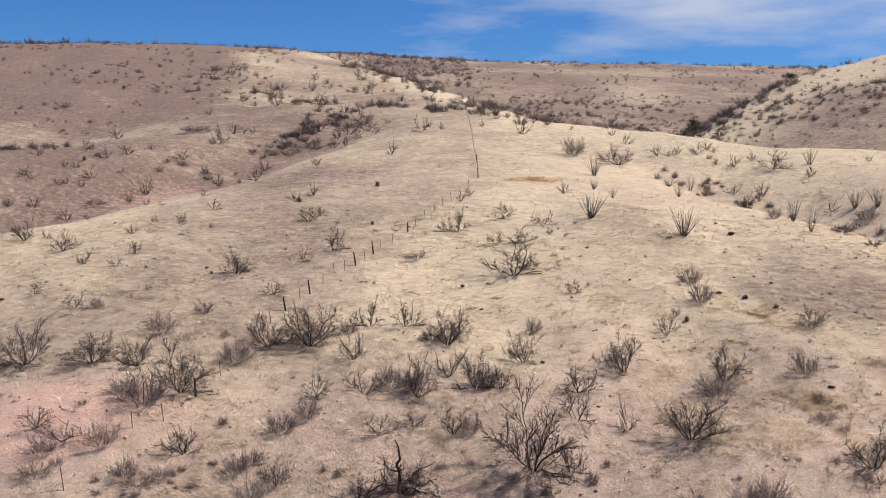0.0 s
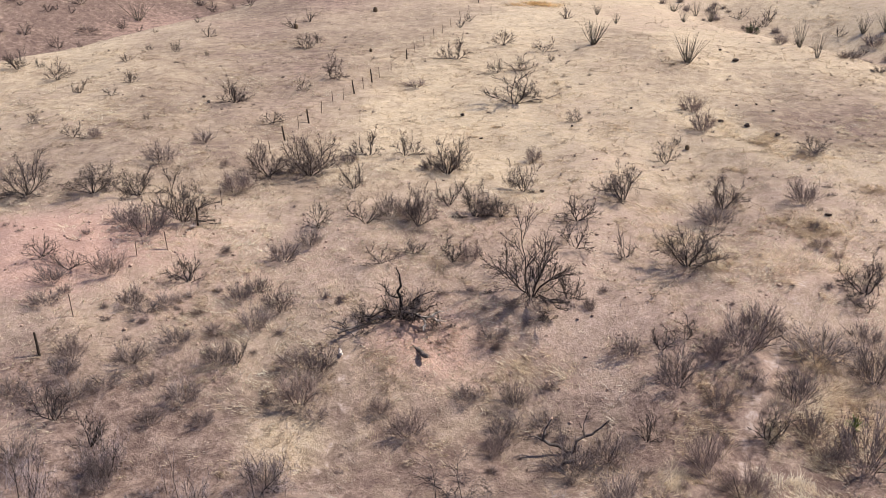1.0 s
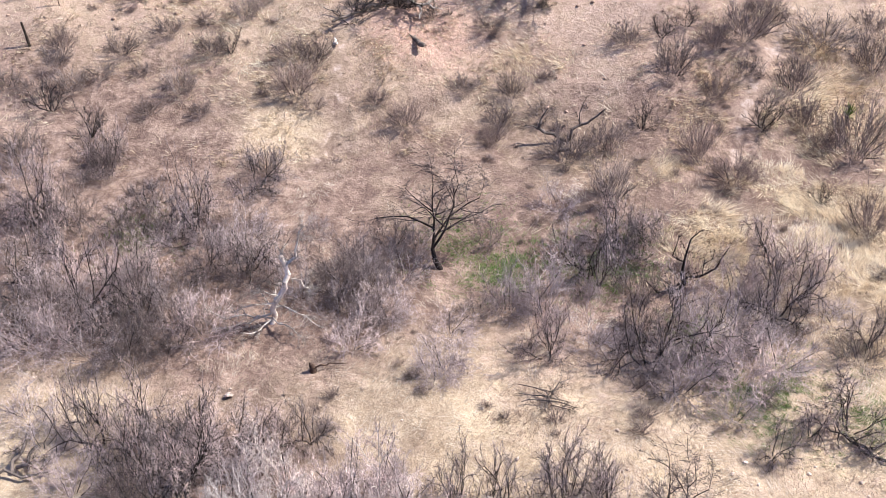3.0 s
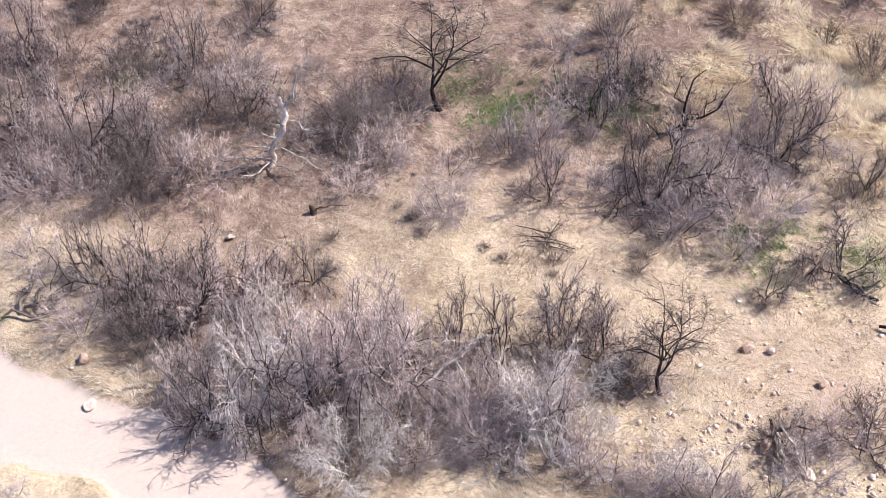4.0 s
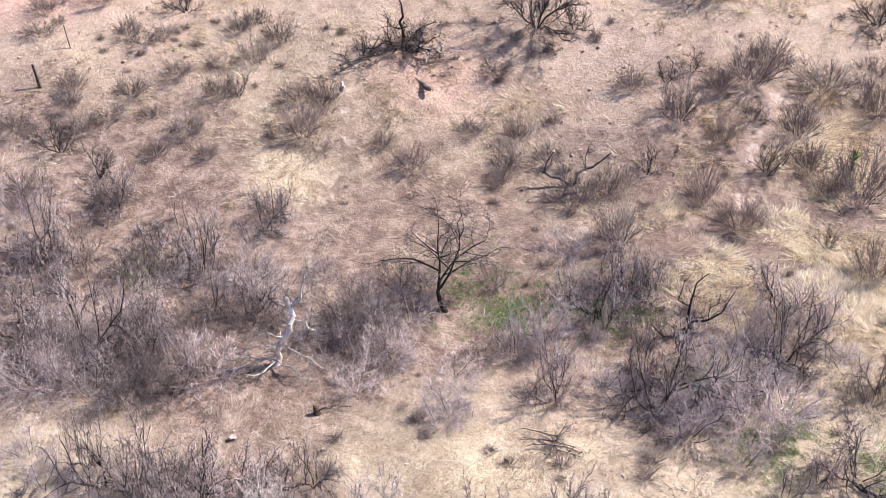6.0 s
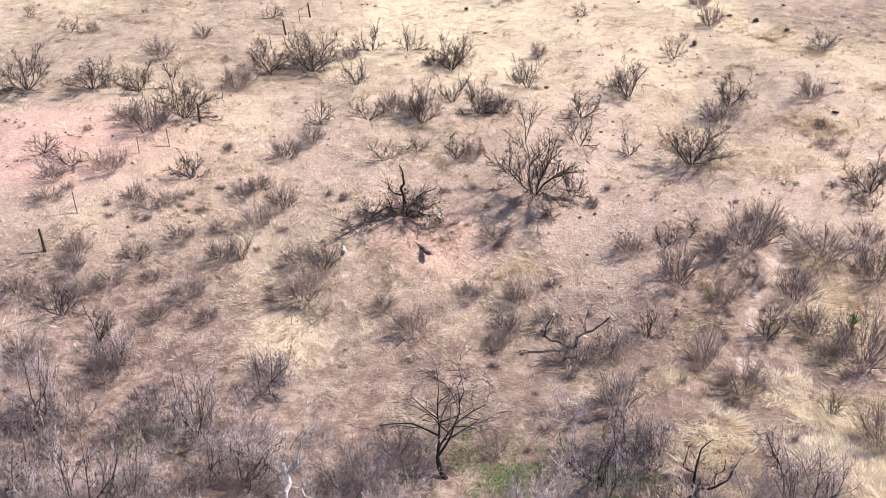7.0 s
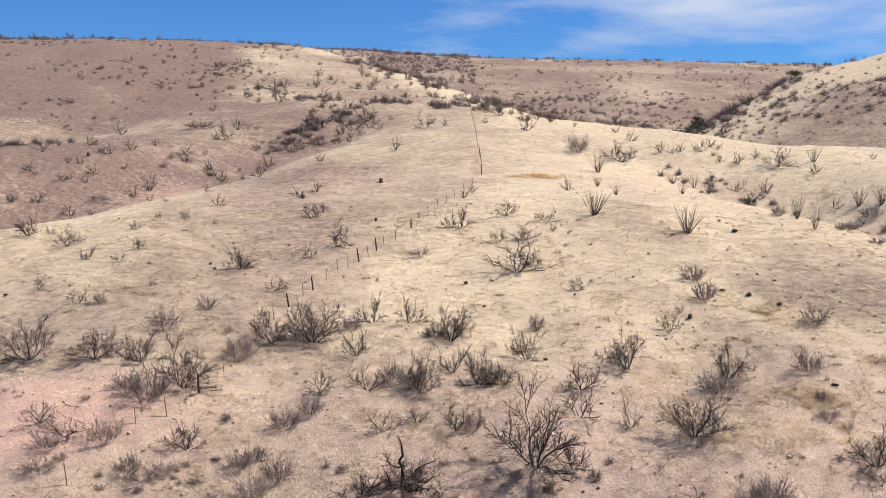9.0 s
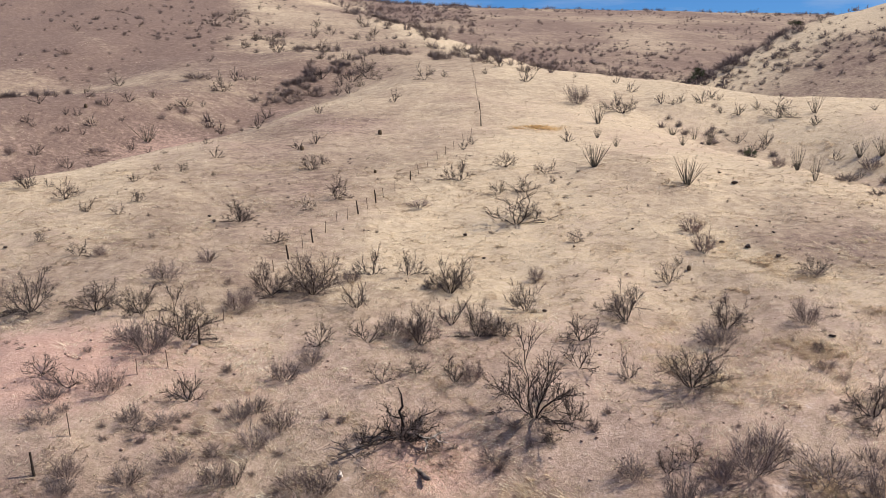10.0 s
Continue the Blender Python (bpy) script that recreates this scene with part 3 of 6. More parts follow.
def gold_share(x, y):
    d, _ = along(x, y, ((30, 108, 0), (32, 97, 0), (35, 88, 0)))
    e, _ = along(x, y, ((26, 70, 0), (24, 56, 0), (18, 50, 0)))
    f, _ = along(x, y, ((13, 176, 0), (18, 175, 0)))
    g, _ = along(x, y, ((20, 50, 0), (24, 40, 0)))
    h, _ = along(x, y, ((56, 190, 0), (62, 186, 0), (68, 180, 0)))
    band = 0.7 * np.exp(-(h / 3) ** 2) + np.exp(-(d / 1.8) ** 2) + np.exp(-(e / 6) ** 2) + 3 * np.exp(-(f / 3) ** 2) + 0.8 * np.exp(-(g / 6) ** 2)
    loose = np.clip(fbm(x / 6, y / 6, 96, 4) * 3.5 - 0.1, 0, 1.2) * np.clip((x + 2) / 8, 0, 1) * np.clip((y - 58) / 6, 0, 1) * np.clip((112 - y) / 12, 0, 1)
    band = band + loose
    return np.clip(band * (0.55 + 2.4 * fbm(x / 2.5, y / 2.5, 95, 3)), 0, 1) * (cover(x, y)[2] < 0.1) + np.exp(-(f / 1.6) ** 2) + 0.8 * np.exp(-(h / 1.5) ** 2)


def green_share(x, y):
    total = 0
    for gx, gy, gs in ((1.5, 46, 2.2), (8.7, 44.5, 2.4), (14.8, 34.1, 2.0), (-15.7, 47, 1.6), (3, 43.5, 1.6), (18, 33, 1.5), (12, 38, 1.6)):
        total = total + np.exp(-((x - gx) ** 2 + (y - gy) ** 2) / gs ** 2)
    return np.clip(total * (0.5 + fbm(x / 2, y / 2, 97, 3)), 0, 1)


def bunch_share(x, y):
    pale, red, sand = cover(x, y)
    return np.clip(3.2 * fbm(x / 7, y / 7, 93, 4) + 0.5 * (pale - 0.5) - 0.45 * red - 0.05, 0, 0.85) * (sand < 0.1)


build_grass("matted_grass", "matted straw-coloured dry grass beside the wash", 5, 52000, 17, 62, 0.6, 0.011, 6, STRAW, grass_share)
build_grass("dry_grass", "straw-coloured dry grass tufts over the slopes", 1, 66000, 54, 150, 0.62, 0.026, 6, HILLGRASS, grass_share)
build_grass("distant_grass", "pale dry grass on the upper hillside", 2, 22000, 140, 330, 0.4, 0.05, 4, HILLGRASS, grass_share)
build_grass("golden_grass", "tall golden bunch grass in the gullies", 3, 190000, 30, 195, 0.9, 0.022, 8, GOLD, gold_share)
build_grass("bunch_grass", "fluffy cream-coloured bunch grass in patches over the hill", 8, 30000, 60, 135, 0.85, 0.022, 5, CREAM, bunch_share)
build_grass("golden_band", "tall golden grass filling the shallow gully", 7, 130000, 84, 114, 1.0, 0.025, 6, GOLD,
            lambda x, y: 0.4 * np.exp(-(along(x, y, ((27.5, 110, 0), (30, 104, 0), (32, 97, 0), (35.5, 88, 0)))[0] / 1.2) ** 2) - 0.05)
build_grass("golden_clump", "thick clump of ochre-gold grass on the pale slope", 6, 90000, 168, 184, 1.2, 0.05, 5, OCHRE,
            lambda x, y: (1.3 * np.exp(-((x - 15.6) / 2.8) ** 2 - ((y - 175.5) / 1.5) ** 2) - 0.12) * np.clip(0.6 + 2.5 * fbm(x / 1.3, y / 1.3, 98, 3), 0, 1))
build_grass("green_weeds", "low fresh green weeds by the wash", 4, 220000, 30, 52, 0.3, 0.02, 6, FRESH, green_share)

# ---- shrubs and trees ----
TINY = [plant_meshes(50 + k, 5 + k % 3, 1.05, 0.02, ((3, 0.18, 0.03, 4, 0.4, 0.9, 0.55), (2, 0.2, 0.06, 5, 0.4, 1.0, 0.55), (1, 0.2, 0.05, 0, 0, 0, 0)),
                     SHRUB, BARK, 0.0105, dark=1, sides=4) for k in range(8)]
SMALL = [plant_meshes(100 + k, 5 + k % 4, 1.05, 0.019, ((4, 0.2, 0.02, 5, 0.4, 0.9, 0.6), (3, 0.22, 0.05, 5.5, 0.4, 1.0, 0.55), (2, 0.24, 0.03, 4.6, 0.4, 1.0, 0.55),
                      (1, 0.2, 0.0, 0, 0, 0, 0)), SHRUB, BARK, 0.004, sides=4) for k in range(8)]
LARGE = [plant_meshes(200 + k, 9 + k % 3, 1.0, 0.015, ((5, 0.2, 0.02, 5, 0.4, 0.95, 0.55), (3, 0.22, 0.04, 6, 0.4, 1.0, 0.55), (2, 0.26, 0.02, 6, 0.4, 1.1, 0.6),
                      (1, 0.2, 0.0, 1.3, 0.4, 1.0, 0.7), (1, 0.2, 0.0, 0, 0, 0, 0)), SHRUB, BARK, 0.0029) for k in range(6)]
# dark=3: inner branches take dark bark too, painting shade into the crown.
WASHTREE = [plant_meshes(250 + k, 3 + k % 3, 1.1, 0.02, ((5, 0.24, 0.01, 7, 0.45, 1.1, 0.6), (4, 0.25, -0.01, 7, 0.4, 1.1, 0.5), (2, 0.28, -0.05, 5.5, 0.4, 1.1, 0.6),
                         (1, 0.3, -0.08, 2.0, 0.4, 1.0, 0.7), (1, 0.2, 0.0, 0, 0, 0, 0)), LILAC, BARK, 0.0021, dark=3, sides=3) for k in range(6)]
OLDTREE = [plant_meshes(284 + k, 3, 0.85, 0.019, ((6, 0.2, 0.02, 6, 0.45, 1.1, 0.6), (4, 0.24, 0.01, 6, 0.4, 1.1, 0.55), (3, 0.26, -0.01, 5.5, 0.4, 1.1, 0.55),
                        (2, 0.25, -0.05, 3.4, 0.4, 1.0, 0.6), (1, 0.2, 0.0, 0, 0, 0, 0)), TWIG, BARK, 0.0018, 0.24, sides=6) for k in range(2)]
GREY = [plant_meshes(300 + k, 4 + k % 3, 1.15, 0.015, ((5, 0.2, 0.0, 7, 0.4, 1.0, 0.62), (4, 0.22, -0.06, 7, 0.4, 1.1, 0.52), (2, 0.26, -0.16, 5.5, 0.4, 1.0, 0.6),
                     (1, 0.28, -0.2, 2.0, 0.4, 1.0, 0.7), (1, 0.2, -0.1, 0, 0, 0, 0)), PALE if k < 2 else LILAC, ASHEN if k < 3 else BARK, 0.002, sides=4) for k in range(5)]
BUSH = [plant_meshes(400 + k, 26 + k % 3, 1.0, 0.008, ((2, 0.14, 0.02, 5, 0.25, 0.8, 0.6), (1, 0.25, 0.03, 2.5, 0.3, 0.9, 0.7), (1, 0.2, 0.0, 0, 0, 0, 0)),
                     BRUSH, BARK, 0.009, dark=1, foot=0.4, sides=3, boles=4) for k in range(5)]
BUSHY = [plant_meshes(450 + k, 38 + 2 * k, 1.0, 0.007, ((3, 0.14, 0.02, 6, 0.25, 0.85, 0.5), (2, 0.24, 0.04, 3.4, 0.3, 0.9, 0.6), (1, 0.2, 0.0, 0, 0, 0, 0)),
                      BRUSH, BARK, 0.0048, dark=1, foot=0.42, sides=3, boles=4) for k in range(6)]
WASHBUSH = [plant_meshes(480 + k, 12 + k % 5, 1.25, 0.012, ((4, 0.2, 0.01, 6, 0.35, 1.0, 0.6), (2, 0.26, -0.02, 5, 0.4, 1.1, 0.6), (1, 0.28, -0.06, 2.6, 0.4, 1.1, 0.75),
                         (1, 0.25, -0.05, 0, 0, 0, 0)), LILAC if k % 3 else BRUSH, BARK, 0.0033, dark=1, foot=0.25, sides=4, boles=5) for k in range(8)]
OCOTILLO = [ocotillo_meshes(500 + k, 24 + 4 * k) for k in range(4)]
LABELS = {
    ("hillback", "mesquite"): "small leafless mesquite shrub on the far grassy slope",
    ("hillmid", "mesquite"): "leafless dark-branched mesquite shrub on pale dry grass",
    ("hillfront", "mesquite"): "bare spreading mesquite with dark stems above the reddish bank",
    ("bank", "mesquite"): "thin bare mesquite among brush on the reddish bank",
    ("thicket", "mesquite"): "tall bare mesquite tree with black trunk in the wash thicket",
    ("wash", "mesquite"): "bare many-stemmed mesquite beside the sandy wash",
    ("hillback", "bush"): "low dark twiggy bush in a fold of the hill",
    ("hillmid", "bush"): "rounded grey-brown twiggy bush on the grass slope",
    ("hillfront", "bush"): "dense brown leafless bush on the front of the hill",
    ("bank", "bush"): "low brown twiggy bush on the stony bank",
    ("thicket", "bush"): "tangled grey-brown brush in the wash thicket",
    ("wash", "bush"): "tangled dry bush at the edge of the wash",
    ("wash", "grey"): "pale grey leafless thicket tree with silvery twigs",
    ("hillback", "ocotillo"): "ocotillo with long thin bare stalks on the ridge",
    ("hillmid", "ocotillo"): "ocotillo with a fan of bare upright stalks in pale grass",
}
FIRST, THICK = {}, []


def set_plants(area, kind, rows):
    """Stand one plant at each (x, y, height, width)."""
    rng = random.Random(area + kind)
    for x, y, high, wide in rows:
        near = math.hypot(x, y) < 100 or high > 3.6
        if kind == "mesquite":
            pool = LARGE if math.hypot(x, y) < 100 and high > 2.4 else SMALL if math.hypot(x, y) < 150 or high > 3.4 else TINY
            if area in ("thicket", "wash"):
                pool, wide = (OLDTREE if high > 5 else WASHTREE), wide * 1.05
        else:
            pool = {"bush": WASHBUSH if area in ("thicket", "wash") else BUSHY if near else BUSH, "grey": GREY, "ocotillo": OCOTILLO}[kind]
        if area in ("thicket", "wash"):
            THICK.append((x, y, wide, high))
        pick = rng.randrange(len(pool))
        wide *= 0.92 if pool in (BUSHY, BUSH) else 1.03
        if kind == "ocotillo":
            wide, high = wide * 0.68, high * 1.08
        if kind == "mesquite" and area in ("hillmid", "hillback"):
            wide, high = wide * 1.12, high * 1.12
        high *= 0.86 if area in ("thicket", "wash") and pool is not OLDTREE else 1.0 if kind == "ocotillo" else 0.93
        key = (area, kind, pool is LARGE or pool is BUSHY, pool is TINY, pool is OLDTREE, pick)
        m = Matrix.Translation((x, y, float(land(x, y)))) @ Matrix.Rotation(rng.uniform(0, 6.283), 4, "Z") @ Matrix.Diagonal((wide, wide, high, 1))
        if key in FIRST:
            own = FIRST[key].scale
            copy_thing(FIRST[key], m @ Matrix.Diagonal((1 / own.x, 1 / own.y, 1 / own.z, 1)))
            continue
        limb, twig = pool[pick]
        name = {"mesquite": "mesquite_tree" if pool in (LARGE, WASHTREE, OLDTREE) else "mesquite_shrub", "bush": "dry_bush", "grey": "grey_tree", "ocotillo": "ocotillo"}[kind]
        thing = plant_thing(name, LABELS[area, kind], {"mesquite": "mesquite", "bush": "bush", "grey": "tree", "ocotillo": "ocotillo"}[kind],
                            {"mesquite": "mesquites", "bush": "bushes", "grey": "grey trees", "ocotillo": "ocotillos"}[kind] + " of the " + area, limb, twig,
                            {"bush": "stem", "ocotillo": "stalk"}.get(kind, "trunk"))
        thing.matrix_basis = m
        FIRST[key] = thing


set_plants("hillback", "bush", (
    (47.1, 144.7, 1.9, 2.1), (-68.5, 203.5, 1.5, 1.7), (53.5, 205.7, 1.1, 1.2), (26.3, 206.1, 4.1, 4.4), (-71.1, 207.8, 1.1, 1.3), (-37.4, 237.7, 1.6, 3.2),
    (-35.2, 240.6, 1.8, 3.5), (-59.1, 244, 2.1, 6.3), (24.8, 244.2, 1.9, 2), (-33.6, 245.8, 1.9, 3.6), (18.9, 245.8, 2.4, 4.1), (16.3, 259.4, 2, 2.1),
    (7.7, 265.2, 2, 3.8), (-104.2, 284.9, 2.2, 4), (-81.2, 370.1, 2.4, 5),
))
set_plants("hillback", "mesquite", (
    (-37.8, 161.6, 1.2, 1.2), (-20.6, 162.3, 2.1, 2.1), (19.3, 162.6, 2.1, 2.1), (-32.7, 179.1, 2.5, 2.5), (-36.1, 181.6, 1, 1), (54.3, 181.8, 2, 2),
    (57.8, 185.2, 2.6, 2.7), (53.2, 187, 2.2, 2.2), (-75.6, 187.8, 1.2, 1.3), (-70.7, 187.8, 1.4, 1.5), (-77.1, 189.1, 1.9, 1.9), (-69.6, 189.1, 1.4, 1.5),
    (-67.1, 189.6, 1.4, 1.5), (68, 189.8, 2.3, 2.3), (-23.7, 192.2, 1.9, 1.8), (-66.9, 193.5, 2.3, 2.4), (81.1, 195.1, 1.3, 1.3), (-72.4, 195.7, 1.5, 1.5),
    (-70.3, 196.3, 1.5, 1.5), (63.6, 197.2, 4.1, 4.6), (33.9, 198.5, 3.5, 5.1), (-62.6, 198.9, 1.3, 1.3), (-79, 200.2, 2.2, 2.3), (56.9, 200.5, 2.4, 2.4),
))
set_plants("hillback", "mesquite", (
    (53.9, 201.9, 1.5, 1.5), (-10.1, 203.2, 2.7, 2.6), (61.4, 203.3, 2, 2), (-66.9, 203.7, 2.2, 2.3), (-44.7, 204.5, 2.7, 2.6), (-72.3, 207.4, 2.3, 2.3),
    (-78.7, 207.6, 1.6, 1.6), (45.8, 208.1, 1.6, 1.6), (51.7, 208.7, 2.5, 2.5), (-64.2, 208.8, 2, 2.1), (47.8, 209.4, 1.8, 1.8), (43.8, 209.6, 2.3, 2.3),
    (55.6, 210.6, 1.6, 1.6), (-56.6, 210.9, 1.4, 1.4), (54.8, 213.5, 2.1, 2.1), (-54.6, 215, 2.1, 3.4), (-61.1, 215.3, 1.6, 1.6), (-51.5, 218, 1.4, 1.4),
    (-37.9, 218, 2.6, 2.6), (39.6, 221.8, 2.4, 2.4), (17.6, 229.2, 3.2, 3.1), (38.2, 231.7, 1.8, 1.7), (-4.8, 233, 3.6, 3.4), (-50.5, 233.4, 4.1, 4),
))
set_plants("hillback", "mesquite", (
    (-22.2, 236.3, 2.6, 2.5), (29.5, 236.8, 1.3, 1.3), (-0.3, 237.2, 1.8, 1.7), (-24.9, 237.5, 2.3, 2.3), (9.3, 242.3, 1.6, 1.5), (-56, 243.1, 1.6, 1.6),
    (-49.6, 243.2, 3.2, 3.1), (-47.4, 244.5, 1.6, 1.6), (-45.3, 245.5, 1.6, 1.6), (-77.9, 245.9, 2.4, 2.4), (-20.4, 246.3, 2.4, 2.3), (-25.5, 249.9, 2.7, 2.6),
    (-16.3, 250, 1.9, 1.8), (22.1, 251.7, 2.2, 2.1), (-23.1, 253.6, 4.1, 4), (13.2, 254.7, 2.5, 2.4), (-30.9, 255.3, 2.8, 4.3), (-19.2, 257.4, 3.6, 3.5),
    (10, 261.8, 2.3, 2.2), (-14.6, 265, 1.4, 1.4), (-20.5, 265.7, 4, 3.9), (-62.4, 274.8, 2.1, 2.1), (-33.3, 277.3, 2.1, 2.1), (-26.9, 279.4, 2.7, 2.7),
))
set_plants("hillback", "mesquite", (
    (-17.4, 286.6, 3.1, 3), (-33.9, 291.1, 3.5, 3.4), (-47.2, 293.1, 3.2, 4.9), (-35.8, 295.9, 3.2, 3.1), (-31.8, 304.4, 2.3, 2.3), (-59.5, 304.7, 2.7, 2.6),
    (-58.6, 319.5, 3.1, 3.1), (-53.7, 323.6, 3.2, 3.1), (-51, 326, 2.8, 2.8), (-116.2, 327.3, 2.1, 2.2), (-28.1, 329.2, 2.5, 2.4), (-41.6, 329.5, 3.6, 3.5),
    (-37.1, 337.8, 2.9, 2.9), (-23.7, 344.1, 3.4, 3.3), (-72.8, 355.9, 3.1, 3.1), (-44.1, 356.7, 3.1, 3), (-30.3, 367.7, 2.8, 2.7), (-142.1, 367.8, 1.6, 1.7),
    (-76.6, 380.9, 2.5, 2.5), (-70.5, 393.4, 2.1, 2.1), (-63.6, 395.7, 2.1, 2.1), (61.1, 506.1, 3.9, 3.8),
))
set_plants("hillback", "ocotillo", (
    (49.2, 143.2, 3.1, 2.2), (26.5, 159.6, 1.7, 1.6), (38.6, 167.1, 2, 1.9), (24.9, 168.7, 1.8, 1.7), (47.3, 184.3, 2.8, 2.7), (27.3, 184.5, 3.8, 3.5),
    (41.1, 186.2, 1.6, 3.6), (45.3, 187.2, 2.7, 2.5), (-56.5, 194.3, 3.4, 5.6), (70.6, 197.3, 3.2, 3.1),
))
set_plants("hillmid", "mesquite", (
    (29.7, 67.8, 1.5, 1.6), (30.2, 69.7, 2.5, 3.5), (18.2, 73.2, 3, 3.9), (14, 75.6, 2.1, 1.6), (10.2, 76, 2.3, 2.7), (10.9, 81, 2.1, 2.6),
    (23.5, 83.7, 2.6, 2.7), (15.5, 86.3, 2.9, 3.3), (-7.8, 86.9, 2.1, 2.1), (7, 88.3, 2.6, 2.3), (-12.1, 91.9, 3.7, 4.1), (0.4, 92.6, 3, 3.4),
    (34.9, 95.1, 1.7, 2.3), (21.2, 96.1, 2, 1.9), (-3.6, 97, 2.4, 2.6), (-7.1, 97.6, 2.4, 2.9), (-36.3, 99.6, 1.5, 2.4), (23.2, 100.5, 0.9, 0.9),
    (-41.9, 104, 1.1, 1.2), (-30.7, 105.7, 0.7, 0.7), (-17.9, 107.1, 1.2, 2.2), (14.1, 108.5, 1.4, 1.4), (-23.3, 114.7, 2.4, 2.7), (8.1, 116.1, 3.9, 5.4),
))
set_plants("hillmid", "mesquite", (
    (-37.7, 116.8, 1.3, 1.3), (10.5, 117.6, 1.9, 1.9), (-41.8, 118.2, 1.6, 1.6), (-16.5, 120.9, 1.6, 1.5), (-37.2, 122.8, 1.5, 1.5), (-13.4, 125.1, 3.2, 2.4),
    (-47.8, 127.8, 2.4, 2.4), (6.6, 128.1, 1.7, 1.9), (10.2, 129.5, 2.1, 2.9), (-54.6, 132.7, 2.6, 2.7), (13.9, 132.8, 0.9, 0.8), (-40.9, 133.3, 1.2, 1.2),
    (-52.5, 134.4, 1.2, 1.2), (1.9, 135.5, 2.8, 3.8), (13.5, 137.7, 1.8, 2.8), (-31.5, 138.7, 0.7, 0.7), (-36.3, 140.7, 1.4, 1.4), (-40.1, 141.8, 0.9, 0.9),
    (8.3, 141.9, 2, 2.4), (-18.7, 142.4, 2.2, 2.1), (-17.6, 146.1, 1.4, 1.4), (-33.5, 149.1, 1.8, 1.8), (-52.2, 149.5, 1, 1), (2.6, 154.8, 1.5, 1.5),
))
set_plants("hillmid", "mesquite", (
    (-43, 155.8, 0.8, 0.9), (-22.7, 157.8, 1.5, 2.6), (4.1, 159.4, 1.4, 1.3), (-47.1, 162.1, 1.1, 1.1), (67, 165.2, 1.4, 1.5), (66.2, 174, 1.9, 2),
    (-65.5, 176.8, 2.1, 2.2), (-71.8, 178.7, 2, 2), (56.6, 182.8, 2.2, 2.2), (-57.9, 189, 2.1, 2.1),
))
set_plants("hillmid", "bush", (
    (29.2, 72.8, 0.8, 0.9), (28.5, 74.3, 0.8, 1.6), (28.9, 77.2, 0.9, 1), (22.2, 81.2, 2, 3.3), (29.8, 82.7, 2.3, 2.5), (-19.9, 92.2, 0.8, 0.9),
    (-25.9, 92.7, 2.1, 2.9), (-1, 93.7, 1, 2.6), (34.1, 93.8, 0.8, 2.8), (-9, 95.3, 1.4, 1.8), (8.8, 97.7, 1.5, 1.6), (-23.3, 99.1, 1.5, 2.3),
    (-34.1, 99.5, 1.3, 1.5), (26.5, 104.3, 2.8, 2.8), (26.9, 111, 2.1, 2.9), (-22.8, 115.9, 1.1, 1.7), (-3.1, 123.7, 1.2, 3.4), (54.8, 129.2, 1, 2.6),
    (53.9, 136.9, 1.3, 3.6), (69.4, 167, 2.8, 4), (-75.4, 176.8, 1.7, 2), (-62.9, 184.6, 1.4, 4.8),
))
set_plants("hillmid", "ocotillo", (
    (30.8, 130, 3.4, 4.3), (48.8, 134.9, 3.4, 1.9), (20.2, 139.2, 3.1, 3.9), (72.3, 169.8, 3.2, 3.1), (69.4, 171.9, 3, 3),
))
set_plants("hillfront", "mesquite", (
    (-5.5, 65.2, 1.5, 1.5), (7.2, 66.5, 1.3, 1.3), (6.2, 68.7, 6.2, 6), (8.8, 68.7, 2.4, 2), (-18.3, 70.5, 2.2, 2.5), (-27.3, 71.6, 1.5, 2.5),
    (-4.6, 72.1, 1.7, 2.3), (0.7, 72.8, 2.1, 2.3), (-29.7, 73, 1.7, 2.2), (-2.2, 73.9, 1.2, 1.9), (-9.9, 78.4, 2.1, 1.8), (-2, 78.8, 3.3, 2.5),
    (-20.7, 79.1, 4.3, 4.8), (-6.2, 79.2, 2.1, 2.7), (4.7, 80.9, 1.9, 1.7), (2.6, 81.2, 3, 2.8), (0.5, 84, 2.3, 2.7), (-29.6, 84.7, 2.7, 3.4),
    (-26, 85.4, 2.6, 3.5), (-35.8, 86.1, 3.9, 4.8), (-15.7, 90.8, 3.2, 3.8),
))
set_plants("hillfront", "bush", (
    (-20.3, 66.4, 0.9, 2.4), (-2.6, 66.5, 1.9, 3.5), (-11.3, 66.9, 1.9, 2.2), (-27.5, 67, 1.1, 2.3), (-21.5, 67.2, 1.4, 2), (-19.1, 67.5, 1.1, 1.8),
    (-14.2, 67.9, 1.3, 2), (10.2, 67.9, 0.8, 0.9), (-26.6, 68.5, 0.8, 1), (-13.2, 68.9, 1.3, 1.9), (-28.1, 70, 1.4, 2.4), (-24.3, 71.1, 1.9, 2.6),
    (2, 72.8, 1.5, 1.7), (-11.9, 73.2, 1.7, 2.4), (-16.3, 74.2, 0.8, 0.9), (-10.1, 75.2, 1.6, 2.2), (-27.3, 75.9, 0.6, 0.7), (-22.7, 76.5, 2.8, 3.6),
    (-24.8, 78.1, 1.8, 2.8), (-2.7, 80.3, 1.5, 2.3), (-4.3, 80.7, 2, 2.3), (3.6, 81.6, 2, 2.1), (-17.9, 87.5, 1.8, 3.2), (-12.9, 92.6, 1.3, 3.2),
))
